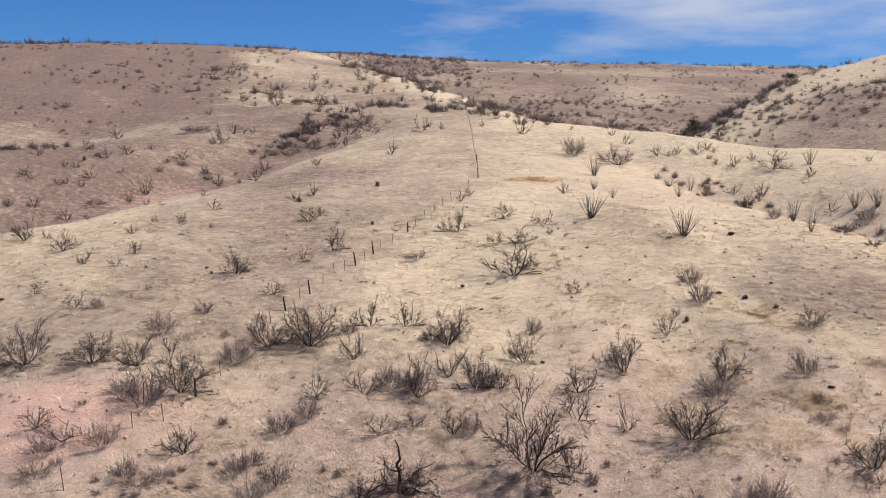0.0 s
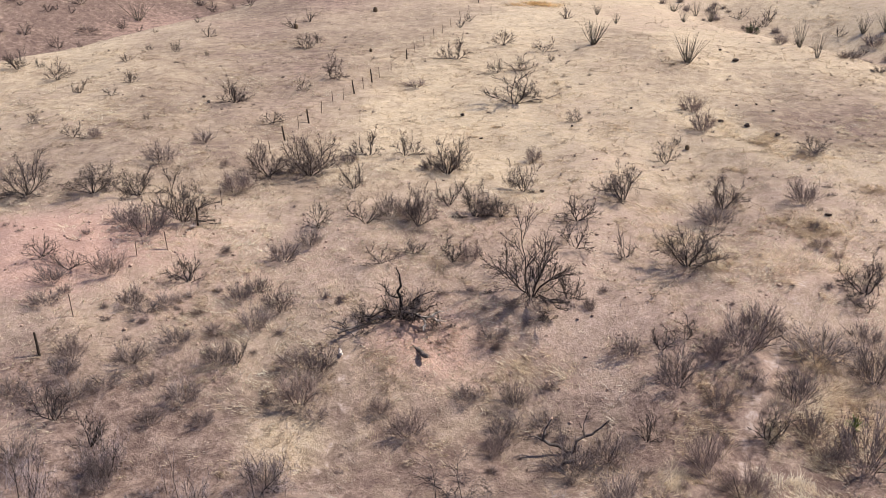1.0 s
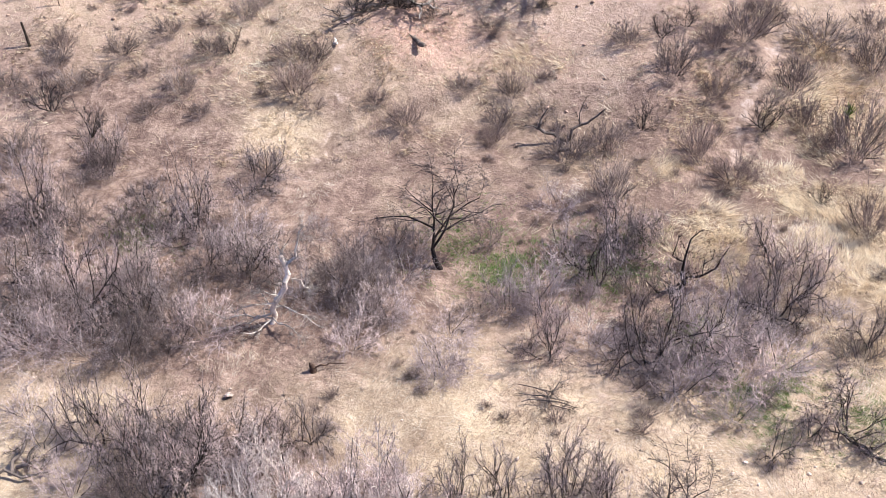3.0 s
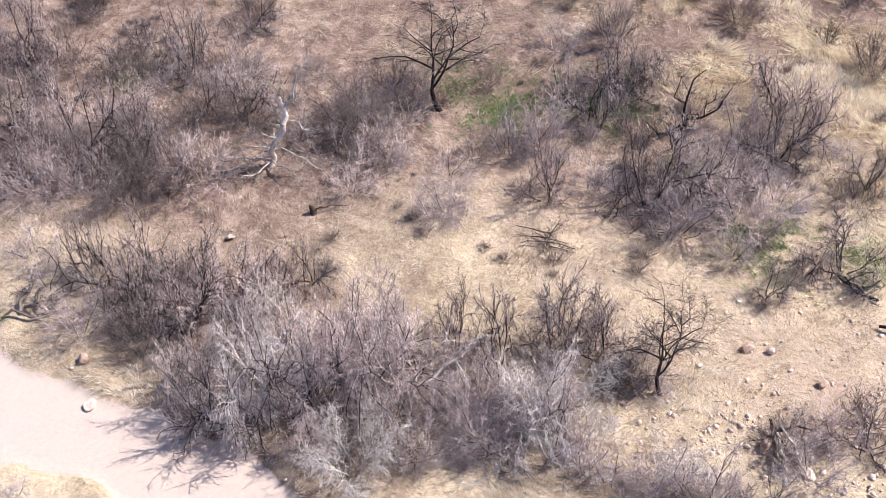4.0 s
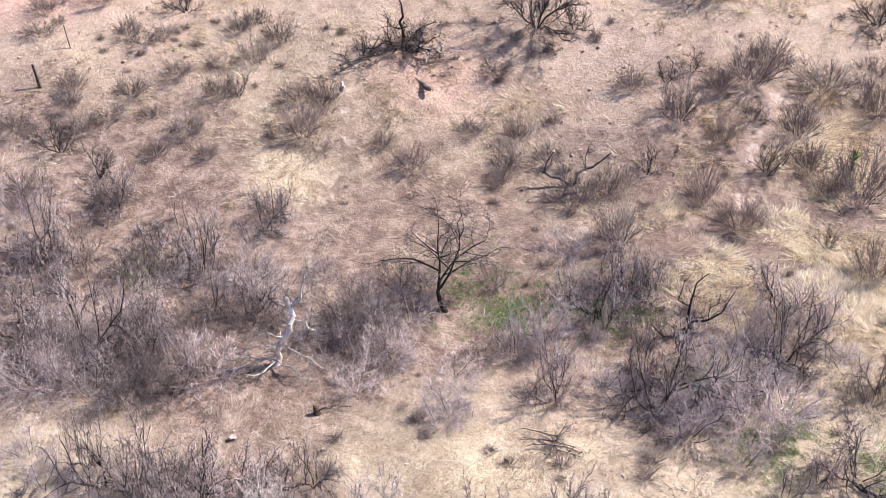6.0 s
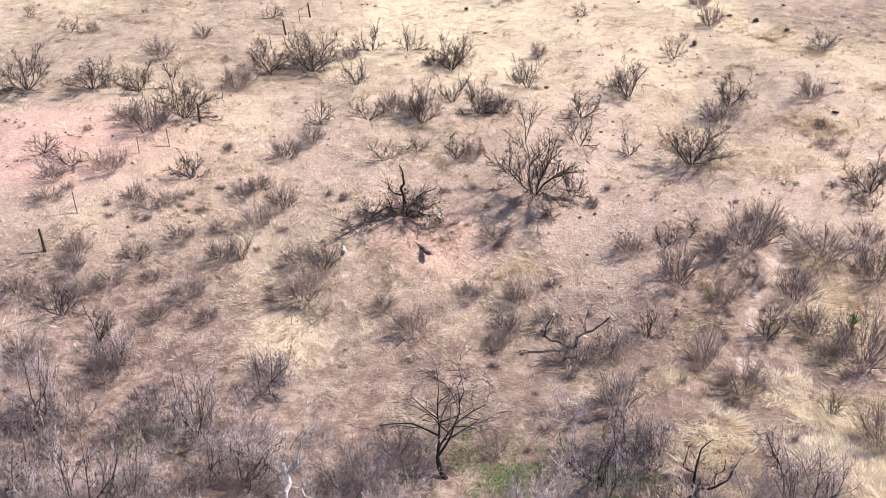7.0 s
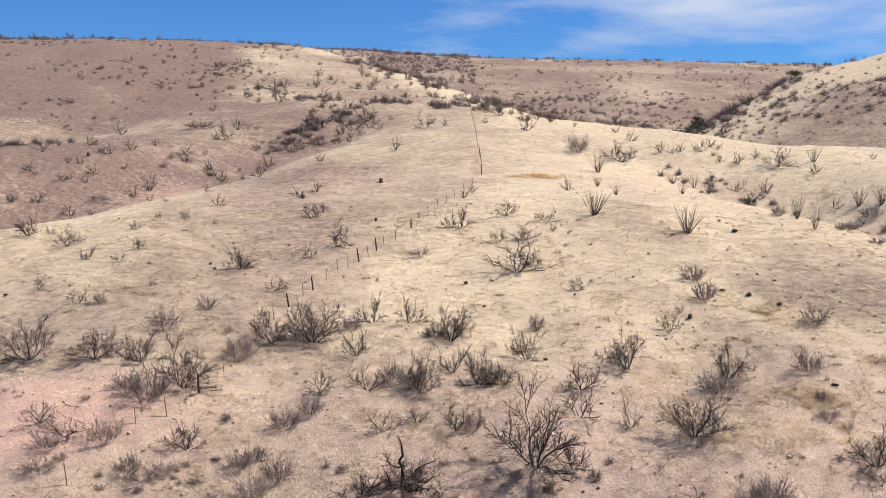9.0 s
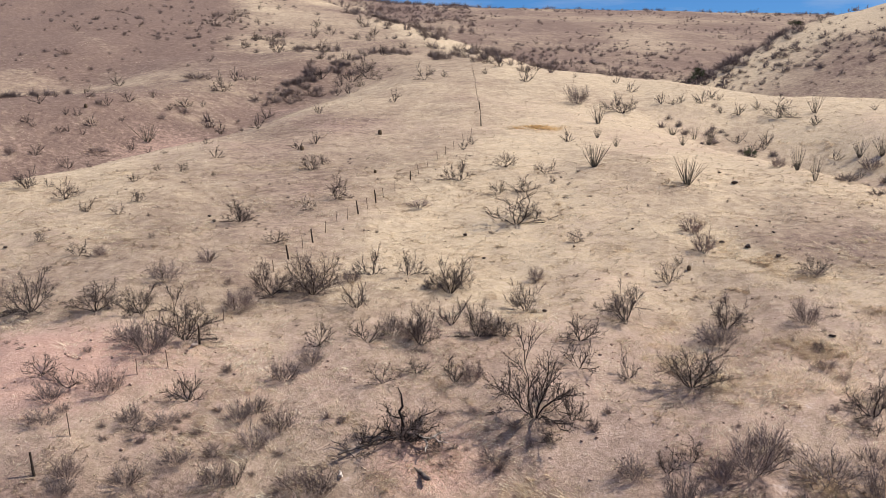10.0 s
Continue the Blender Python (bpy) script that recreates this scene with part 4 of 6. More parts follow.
set_plants("bank", "bush", (
    (22.9, 46.9, 3.1, 2.3), (9.4, 49.7, 2.9, 2.6), (16.8, 51.3, 2.1, 3), (-19.2, 51.8, 2, 1.9), (-10.1, 52.3, 1.6, 2.3), (-24, 52.8, 1.8, 2.8),
    (15, 53.7, 3, 1.9), (7.4, 54, 2.2, 3), (9.8, 54.8, 1.8, 2.4), (24.9, 54.9, 3.7, 4), (22.9, 55.1, 1.8, 2.2), (3.1, 55.9, 1.5, 1.7),
    (-17.6, 56.5, 1.1, 1.6), (-14.4, 56.6, 1, 1.4), (-2.1, 56.7, 1.6, 2.4), (22.3, 57, 2, 2.2), (3.7, 57.4, 1.6, 2.1), (-7.8, 57.8, 0.9, 1.8),
    (6.3, 57.8, 1.2, 2.1), (-24.8, 58, 0.9, 2.3), (-26.6, 58.2, 1.3, 2.3), (-22.6, 58.2, 1.5, 2.2), (-15.9, 58.4, 1.7, 2.2), (-3.9, 58.4, 1.1, 1.4),
))
set_plants("bank", "bush", (
    (17.1, 58.5, 2.1, 1.8), (-9, 58.8, 2.2, 2.9), (-21, 59.4, 0.9, 2.2), (22.2, 59.5, 2.2, 2.7), (-18.6, 59.7, 1, 1.5), (4.5, 59.7, 1.9, 1.8),
    (-23.7, 59.9, 1.4, 1.9), (1.5, 60, 1, 2), (19.4, 60.1, 1.1, 1.9), (14.7, 60.2, 2.6, 2.6), (-7.9, 61.1, 1.8, 2.2), (-20.1, 61.5, 1.5, 2.4),
    (-23.8, 61.5, 1.6, 1.8), (-14.4, 61.5, 1.6, 2.2), (-9.4, 61.6, 1.3, 2.6), (17.7, 62.3, 1.4, 2.3), (28.2, 62.4, 3, 2.8), (19.8, 63, 2.8, 3.9),
    (12.1, 63.1, 1.8, 2), (-17.5, 63.3, 1.1, 2.3), (24.6, 63.3, 2.2, 4.8), (21.3, 64.8, 2.2, 2.8), (-12.7, 64.9, 2.1, 2.2), (3.4, 64.9, 1.1, 2.3),
))
set_plants("bank", "bush", (
    (28.6, 65.2, 1.6, 2.5),
))
set_plants("bank", "mesquite", (
    (21.3, 49.7, 1.6, 1.2), (-20.6, 54.6, 2.1, 2.1), (12.2, 56, 2, 1.3), (19.5, 56.2, 2.3, 2.2), (-23.3, 56.6, 2.3, 2.2), (-13.2, 61.4, 1.7, 1.5),
    (14.4, 63.4, 1.8, 1.7), (16.1, 64, 1.7, 1.9), (-5.9, 64.2, 1.4, 2.3), (-0.3, 65.6, 1.5, 2.2), (6.8, 66.3, 0.8, 0.8),
))
set_plants("thicket", "mesquite", (
    (4.8, 36.9, 3.5, 2.4), (19.7, 37.4, 2.9, 2), (5, 37.6, 3.1, 2.1), (10.3, 37.7, 4.1, 4.3), (14.2, 37.8, 2.1, 1.9), (-16.2, 39.3, 2.8, 2.6),
    (-16.9, 39.5, 4.7, 3.4), (-14.3, 39.6, 2.9, 3.2), (-14.7, 40, 2.1, 1.7), (16.3, 40, 3.9, 3.2), (16, 40, 3.2, 3.4), (-21, 41.3, 3, 3.6),
    (-15.3, 42.2, 2.9, 3.2), (7.9, 42.7, 2.7, 2.5), (-11.8, 43.4, 3.3, 2.1), (-9.8, 43.4, 2.9, 3.2), (-18.9, 43.6, 3, 2.8), (7.8, 43.9, 4.3, 3.2),
    (0.1, 44.2, 6.8, 4.3), (16.9, 44.2, 3.3, 3.6), (10.9, 45.9, 2.9, 1.8), (9.5, 45.9, 3.8, 3.3), (9.8, 46, 2.4, 1.8), (-13, 46.6, 3.7, 3.1),
))
set_plants("thicket", "mesquite", (
    (-17, 46.8, 2.4, 2.3), (-21.7, 46.9, 2.5, 2.7), (-13.2, 47, 4.4, 2.8), (-22.2, 48.3, 4.1, 3.6), (-16, 48.9, 2, 2.3), (-11, 49.5, 2, 1.9),
    (-10.2, 50.6, 2.6, 2.7), (-18.9, 52.2, 3.1, 2.8), (-19.4, 52.8, 2.5, 2.6),
))
set_plants("thicket", "bush", (
    (15, 36, 2.8, 3.5), (11.8, 36.1, 2.8, 3.2), (0.2, 36.1, 2.1, 2.3), (19, 36.5, 2.2, 2.5), (-14.1, 36.8, 2.3, 2.7), (-16.2, 37.1, 2.6, 3),
    (-18.7, 37.6, 2.9, 3.1), (-4.2, 37.6, 2.6, 2.4), (-19.5, 37.6, 2.9, 3.4), (-14.8, 37.7, 2.9, 2.8), (13.2, 37.8, 3.1, 3.3), (-17.9, 37.8, 2.9, 2.3),
    (7, 37.8, 2, 2.4), (-12.5, 37.9, 2.9, 3), (0.5, 38.5, 2, 2.4), (-11.1, 38.6, 3.2, 3.3), (9.2, 38.7, 2.6, 2.2), (-14.5, 38.8, 2.2, 2.1),
    (-17.8, 39, 2.2, 1.9), (-12.8, 39.2, 2.9, 2.5), (18.8, 39.6, 1.7, 2.6), (12.2, 39.7, 2, 2.2), (-3.6, 39.8, 2.5, 2.7), (-20, 39.9, 2.9, 3.5),
))
set_plants("thicket", "bush", (
    (-4.6, 39.9, 2.3, 2.7), (-2.5, 40, 1.7, 1.6), (-2.5, 40, 2.1, 2.5), (1.6, 40.1, 1.7, 1.9), (-14.3, 40.4, 2.8, 2.2), (3.2, 40.5, 3.1, 2.5),
    (4.9, 40.5, 3.9, 2.5), (-19.3, 41.1, 3, 2.7), (-18, 41.2, 2.8, 2.4), (-5, 41.5, 2.6, 2.8), (-7, 41.5, 2.3, 2.3), (15.8, 41.6, 2.5, 2.1),
    (7.2, 41.7, 2, 1.4), (9.7, 41.7, 2.5, 2), (-15.9, 41.8, 2.3, 2), (-15, 41.8, 2.4, 2.3), (-12.6, 41.9, 2.3, 2.3), (-5.1, 41.9, 2.6, 3.1),
    (-9.5, 42, 2.6, 2.6), (14.5, 42, 3.2, 2.8), (-3.3, 42.1, 2.4, 2.2), (4.7, 42.1, 2.7, 3.7), (16.6, 42.4, 2.4, 3.3), (-4.8, 42.5, 3.2, 3.6),
))
set_plants("thicket", "bush", (
    (-2, 43, 2.4, 2.9), (-15.1, 43.1, 2, 1.8), (18.4, 43.6, 2.7, 3.1), (-8.7, 43.7, 2.4, 3.2), (-21, 44, 2.7, 3.4), (-4.1, 44, 2, 2),
    (8.9, 44.1, 2.2, 2), (-11.2, 45.2, 2.4, 2.4), (-1.2, 45.6, 1.9, 2.1), (-2.7, 45.7, 2.4, 2.4), (-13.9, 45.8, 2.9, 3.4), (-21.2, 46, 2.8, 3),
    (-10.2, 46, 2.7, 3), (2.4, 46.2, 1.5, 1.8), (6.9, 46.3, 2.1, 2.1), (-6.6, 46.5, 1.5, 1.8), (-15.9, 46.5, 2.4, 2.8), (-20.1, 47.2, 3.1, 3.1),
    (-10.7, 47.3, 1.7, 2.2), (6.5, 49.1, 2.1, 2.5), (-24.3, 51.1, 2.8, 3.1),
))
set_plants("wash", "mesquite", (
    (10.3, 20.3, 2.4, 2.3), (15.3, 23, 2.7, 1.8), (-6.8, 24.5, 4.5, 3.7), (-8.4, 25.2, 3.9, 3.3), (8.4, 25.8, 5.6, 2.7), (2.2, 27.5, 4.2, 2),
    (4.4, 27.5, 4.5, 2.3), (6.4, 27.5, 3.9, 2.5), (6, 27.9, 4.2, 2.7), (0.6, 28.1, 3.4, 2), (-11.3, 28.8, 4, 2.6), (-10.2, 28.9, 4.5, 3.5),
    (4.8, 28.9, 4.2, 2.8), (-12.9, 30.2, 2, 2), (-10.1, 30.5, 1.9, 1.8), (-12.1, 30.7, 4, 3.4), (-8.5, 30.7, 3.1, 2.9), (13.5, 30.8, 2.3, 1.5),
    (-13.1, 31.2, 2.8, 2), (-11, 31.4, 3.4, 2.7), (-7.4, 31.4, 3.1, 2.7), (-5.5, 31.8, 2.8, 2.2), (-14.2, 31.8, 3.7, 3.3), (-10.3, 31.9, 2.1, 1.8),
))
set_plants("wash", "mesquite", (
    (15.4, 32, 2.5, 1.5), (17.1, 32.2, 3.4, 2.9), (-10.2, 32.5, 3.1, 2.2), (-15.2, 32.9, 3.4, 1.8), (9.3, 36, 4, 3.4),
))
set_plants("wash", "bush", (
    (6.9, 20.6, 2.5, 2), (8.1, 20.6, 1.9, 1.4), (-15, 20.6, 1.5, 1.9), (5.9, 21.4, 1.9, 2.1), (7.7, 21.4, 2.2, 2.5), (12.8, 21.5, 1.8, 2.4),
    (5, 22.2, 2.8, 1.7), (-0.9, 22.5, 2.1, 1.6), (1.6, 23.1, 3.1, 2.5), (-0.7, 23.1, 2.8, 2.3), (12.3, 23.1, 1.9, 2.4), (-2.3, 23.2, 2.8, 2.5),
    (0.6, 23.3, 2.2, 1.8), (14.4, 23.5, 1.8, 2.2), (13.1, 23.6, 1.2, 1.8), (1.6, 23.7, 2.2, 1.9), (15.9, 24.2, 2.5, 2.5), (-2, 24.8, 2.8, 2.4),
    (1.2, 24.8, 2.8, 2.8), (0.6, 25.1, 2.5, 2.2), (1.8, 25.4, 2.6, 2.1), (8, 25.9, 1.5, 1.6), (7, 26.3, 1.9, 1.6), (4, 26.4, 2.4, 1.8),
))
set_plants("wash", "bush", (
    (7.5, 27, 2.8, 2.5), (-12.4, 28.9, 2.5, 2.2), (-14.8, 29.3, 2.6, 2.5), (-16.5, 31.6, 1.9, 2.6), (12.5, 33.1, 1.9, 2), (-17.7, 33.4, 1.6, 2.4),
    (10.5, 34.8, 3.1, 3.4), (13.4, 35.4, 2.8, 3.4), (-0.3, 35.5, 1.9, 2),
))
set_plants("wash", "grey", (
    (8.8, 20.1, 3.3, 2.6), (9.3, 20.1, 2.8, 2.4), (8.6, 20.9, 2.8, 2.9), (-3.3, 22.1, 2.8, 3.1), (-3.1, 22.5, 2.8, 2.3), (3.7, 22.9, 3.6, 4.2),
    (3.9, 23.1, 3.9, 2.3), (-4.8, 23.1, 2.5, 2.1), (2.3, 24, 3.6, 4.2), (3.2, 24.2, 3.9, 4.1), (-7.4, 24.4, 2.8, 2.4), (3.3, 24.7, 3.1, 2.4),
    (4.7, 25, 3.2, 3.2), (-5, 25.9, 4.9, 4.8), (-5, 26, 5.1, 3.8), (-7.9, 26, 4.5, 4.2), (-9.9, 26.2, 3.7, 2.7), (-3.3, 26.3, 3.9, 2.9),
    (-4.4, 26.3, 5.6, 4.4), (-6.8, 26.4, 4.2, 3.1), (-1.9, 26.5, 5.2, 5.1), (-1.6, 26.5, 6.1, 4.6), (-1, 27, 3.9, 2.7), (-8.8, 27.6, 3.7, 3),
))
set_plants("wash", "grey", (
    (-2.5, 28.9, 3.4, 2.5), (-7.6, 29, 3.4, 2.8), (-6.2, 29, 3.7, 2.8),
))

# ---- far brush, too small and too many to count ----
def brush_tuft(seed, spikes_in_it, thick):
    """A low dome of short stems spreading from a broad foot."""
    rng = random.Random(seed)
    rows = []
    for k in range(spikes_in_it):
        w, tilt = 2.4 * k + rng.uniform(-0.4, 0.4), math.acos(1 - 0.92 * (k + 0.5) / spikes_in_it)
        d = Vector((math.cos(w) * math.sin(tilt), math.sin(w) * math.sin(tilt), math.cos(tilt)))
        at = d * rng.uniform(0.0, 0.3) + Vector((rng.gauss(0, 0.1), rng.gauss(0, 0.1), 0))
        tip = bend(rng, d, 0.3) * rng.uniform(0.42, 0.62)
        rows.append((*at, *(at + tip), rng.uniform(0.7, 1.2) * thick, 0))
    (rows,) = fit_unit(rows)
    return spikes(rows)


TUFTS = [brush_tuft(600 + k, 18, 0.027) for k in range(8)]
FINE = [brush_tuft(640 + k, 80, 0.014) for k in range(8)]
SOFT = [brush_tuft(690 + k, 120, 0.0095) for k in range(8)]
MIDDLE = [brush_tuft(670 + k, 36, 0.019) for k in range(8)]


def build_brush(name, label, seed, places, mat, category="brush", shapes=TUFTS):
    """One mesh of many small bushes at rows of x, y, height and width."""
    rng = random.Random(seed)
    verts, faces, total = [], [], 0
    places = np.asarray(places, float)
    ground = land(places[:, 0], places[:, 1])
    for (x, y, high, wide), z in zip(places, ground):
        v, f = shapes[rng.randrange(len(shapes))]
        w = rng.uniform(0, 6.283)
        c, s = math.cos(w), math.sin(w)
        verts.append(np.stack([x + wide * (c * v[:, 0] - s * v[:, 1]), y + wide * (s * v[:, 0] + c * v[:, 1]), z - 0.05 + high * v[:, 2]], -1))
        faces.append(f + total)
        total += len(v)
    me = mesh_of(name, np.concatenate(verts), np.concatenate(faces), mat)
    return tagged(new(name, me), label, category, kind="stuff")


def scatter(seed, count, x0, x1, y0, y1, share, low, high, broad=1.3):
    rs = np.random.RandomState(seed)
    x, y = rs.uniform(x0, x1, count), rs.uniform(y0, y1, count)
    keep = rs.rand(count) < share(x, y)
    h = low + (high - low) * rs.rand(count) ** 1.9
    return np.stack([x, y, h, h * rs.uniform(1.0, broad + 0.4, count)], -1)[keep]


def strung(seed, path, count, jitter, low, high, broad=1.3):
    """Bushes strung out along a line of (x, y)."""
    rs = np.random.RandomState(seed)
    px, py = np.array(path, float).T
    s = np.concatenate([[0], np.cumsum(np.hypot(np.diff(px), np.diff(py)))])
    t = rs.uniform(0, s[-1], count)
    h = rs.uniform(low, high, count)
    return np.stack([np.interp(t, s, px) + rs.normal(0, jitter, count), np.interp(t, s, py) + rs.normal(0, jitter, count), h, h * rs.uniform(1.0, broad + 0.4, count)], -1)


def patchy(scale, seed, level, gain=3.0):
    return lambda x, y: np.clip((fbm(x / scale, y / scale, seed, 3) - level) * gain, 0.02, 1)


build_brush("skyline_brush", "dark leafless brush along the flat hilltop", 11, np.concatenate([
    strung(1, ((-260, 430), (-190, 455), (-137, 478), (-100, 492), (-70, 505)), 420, 9, 0.5, 2.6, 1.8),
    strung(3, ((-240, 440), (-137, 480), (-70, 507)), 30, 9, 2.4, 4.2, 1.5),
    scatter(2, 1300, -330, -40, 475, 620, patchy(30, 3, -0.2), 0.8, 3.2, 1.7)]), FARBRUSH)
build_brush("ridge_brush", "dark brush over the far ridge across the valley", 12, np.concatenate([
    scatter(4, 1900, -170, 20, 640, 930, patchy(40, 5, -0.45), 1.6, 4.4, 1.7),
    scatter(6, 800, 0, 420, 820, 960, patchy(25, 7, -0.25), 1.2, 4.0, 1.8),
    scatter(8, 3000, -60, 400, 470, 860, patchy(30, 9, -0.1, 4.0), 0.8, 3.0, 1.7)]), FARBRUSH)
build_brush("valley_brush", "dense dark brush in the valley bottom", 13, np.concatenate([
    strung(10, ((62, 380), (86, 413), (113, 438), (140, 458), (165, 476)), 170, 7, 1.4, 4.5, 1.8),
    strung(11, ((70, 395), (105, 415), (150, 425), (190, 415)), 260, 12, 0.8, 3.2, 1.9),
    scatter(12, 1500, 60, 300, 330, 500, patchy(20, 13, -0.15), 0.6, 2.2, 1.8),
    scatter(17, 500, 20, 130, 420, 600, patchy(22, 18, -0.2), 1.2, 3.5, 1.7)]), FARBRUSH, shapes=MIDDLE)
build_brush("spur_brush", "grey-brown brush along the back of the long spur", 14, np.concatenate([
    strung(14, ((-34, 415), (-6, 350), (2, 316), (14, 286), (30, 262), (44, 250)), 130, 5, 1.2, 3.4, 1.6),
    strung(15, ((-18, 300), (-6, 288), (10, 276), (24, 262)), 50, 4, 1.2, 3.0, 1.6),
    strung(16, ((-60, 330), (-40, 300), (-28, 270), (-32, 245), (-42, 225), (-52, 208)), 70, 4, 1.0, 2.6, 1.6),
    scatter(19, 420, -95, 10, 285, 460, patchy(24, 20, -0.1), 0.9, 2.8, 1.5),
    scatter(21, 2200, -230, -60, 260, 460, patchy(22, 22, -0.1), 0.2, 1.6, 1.9)]), FARBRUSH, shapes=MIDDLE)
build_brush("gully_brush", "dense grey leafless brush down the gullies", 16, np.concatenate([
    strung(41, ((-40, 232), (-37, 244), (-33, 258), (-27, 273), (-21, 290)), 60, 1.8, 0.8, 2.2, 2.0),
    strung(42, ((42, 198), (50, 188), (58, 176), (66, 162), (76, 142)), 44, 2.4, 0.6, 1.8, 1.8),
    strung(43, ((-80, 214), (-90, 206), (-104, 196)), 24, 3, 0.9, 2.2, 2.0)]), FARBRUSH, shapes=FINE)
build_brush("low_scrub", "small brown clumps of low scrub in the grass", 15, np.concatenate([
    scatter(23, 1500, -60, 60, 64, 150, patchy(8, 24, 0.0), 0.18, 0.55, 1.8),
    scatter(27, 260, 20, 56, 90, 128, patchy(7, 28, -0.2), 0.15, 0.45, 1.8)]), BRUSH, shapes=MIDDLE)
build_brush("bank_scrub", "soft brown tufts of dry scrub over the lower bank", 17, scatter(25, 900, -28, 32, 32, 70, patchy(6, 26, -0.1), 0.2, 0.9, 1.7), BRUSH, shapes=SOFT)


def build_undergrowth(name, label, seed, per_plant, mat, rise, least):
    """Loose dead stems and fallen twigs under and between the thicket plants."""
    rs = np.random.RandomState(seed)
    rows = np.repeat(np.asarray(THICK, float), [max(4, int(per_plant * (1.4 if y < 33 else 1.0) * min(w * h, 14) / 8)) for _, y, w, h in THICK], axis=0)
    n = len(rows)
    away, turn = rows[:, 2] * 0.62 * np.sqrt(rs.rand(n)) * rs.uniform(0.6, 1.3, n), rs.uniform(0, 6.283, n)
    x, y = rows[:, 0] + away * np.cos(turn), rows[:, 1] + away * np.sin(turn)
    keep = np.abs(y - sand_edge(x)[0]) > sand_edge(x)[1] + 0.3
    x, y, rows, turn = x[keep], y[keep], rows[keep], rs.uniform(0, 6.283, keep.sum())
    n = len(x)
    foot = np.stack([x, y, land(x, y) + rs.uniform(0, 0.2, n)], -1)
    tilt = np.clip(rs.normal(rise, 0.4, n), -0.1, 1.45)
    long = rs.uniform(0.3, 1.1, n) * np.clip(rows[:, 3] * 0.4, 0.5, 1.3)
    tip = foot + long[:, None] * np.stack([np.cos(turn) * np.cos(tilt), np.sin(turn) * np.cos(tilt), np.sin(tilt)], -1)
    stems = np.concatenate([foot, tip, rs.uniform(0.8, 1.6, (n, 1)) * least, np.zeros((n, 1))], 1)
    forks = []
    for _ in range(2):
        at = foot + (tip - foot) * rs.uniform(0.2, 0.8, (n, 1))
        forks.append(np.concatenate([at, at + (tip - foot) * 0.3 + rs.normal(0, 0.2, (n, 3)) * long[:, None], stems[:, 6:7] * 0.7, np.zeros((n, 1))], 1))
    me = mesh_of(name, *spikes(np.concatenate([stems] + forks)), mat)
    return tagged(new(name, me), label, "brush", kind="stuff")


build_undergrowth("dead_undergrowth", "brown dead stems tangled beneath the thicket", 31, 18, BRUSH, 0.5, 0.008)
build_undergrowth("fallen_twigs", "grey fallen twigs matted under the bare trees", 32, 22, LILAC, 0.12, 0.007)

# ---- stones ----
def stone_shape(seed, lumps=0.28, rings=1):
    """A worn, lumpy stone about one metre across."""
    bm = bmesh.new()
    bmesh.ops.create_icosphere(bm, subdivisions=rings, radius=0.5)
    rng = random.Random(seed)
    off = Vector((rng.uniform(-9, 9), rng.uniform(-9, 9), rng.uniform(-9, 9)))
    for v in bm.verts:
        v.co *= 1 + lumps * (noise.noise(v.co * 2.3 + off) + 0.5 * noise.noise(v.co * 5.1 + off))
    for _ in range(7 if rings > 1 else 5):
        cut = Vector((rng.gauss(0, 1), rng.gauss(0, 1), rng.gauss(0, 0.8))).normalized()
        at = rng.uniform(0.22, 0.38)
        for v in bm.verts:
            over = v.co.dot(cut) - at
            if over > 0:
                v.co -= cut * over * 0.9
    for v in bm.verts:
        v.co.z *= 0.62
    me = bpy.data.meshes.new("stone")
    bm.to_mesh(me)
    bm.free()
    return me


def build_stones(name, label, seed, count, mat, x0, x1, y0, y1, share, low, high):
    rs = np.random.RandomState(seed)
    x, y = rs.uniform(x0, x1, count), rs.uniform(y0, y1, count)
    keep = rs.rand(count) < share(x, y)
    x, y = x[keep], y[keep]
    z = land(x, y)
    size = low + (high - low) * rs.rand(len(x)) ** 3
    shapes = []
    for k in range(5):
        me = stone_shape(700 + seed * 5 + k, 0.6)
        v = np.zeros(len(me.vertices) * 3, np.float32)
        me.vertices.foreach_get("co", v)
        f = np.zeros(len(me.polygons) * 3, np.int32)
        me.polygons.foreach_get("vertices", f)
        shapes.append((v.reshape(-1, 3), f.reshape(-1, 3)))
        bpy.data.meshes.remove(me)
    verts, faces, total = [], [], 0
    for k in range(len(x)):
        v, f = shapes[k % 5]
        w = rs.uniform(0, 6.283)
        c, s = math.cos(w), math.sin(w)
        squash = rs.uniform(0.42, 1.0)
        verts.append(np.stack([x[k] + size[k] * (c * v[:, 0] - s * v[:, 1] * squash), y[k] + size[k] * (s * v[:, 0] + c * v[:, 1] * squash), z[k] + size[k] * (v[:, 2] + 0.12)], -1))
        faces.append(f + total)
        total += len(v)
    me = mesh_of(name, np.concatenate(verts), np.concatenate(faces), mat)
    return tagged(new(name, me), label, "stones", kind="stuff")


def bare_share(x, y):
    pale, red, sand = cover(x, y)
    return np.clip(1.3 * red - 0.3 + 0.6 * fbm(x / 5, y / 5, 33, 3), 0.03, 1) * (sand < 0.1)


def cobble_share(x, y):
    d, _ = along(x, y, ((8, 24.2, 0), (11, 23.6, 0), (14, 22.5, 0), (17, 21.5, 0)))
    return np.clip(np.exp(-(d / 1.7) ** 2) * (0.75 + 1.2 * fbm(x / 1.5, y / 1.5, 37, 3)) + 0.13 * np.exp(-(d / 6) ** 2), 0, 1)


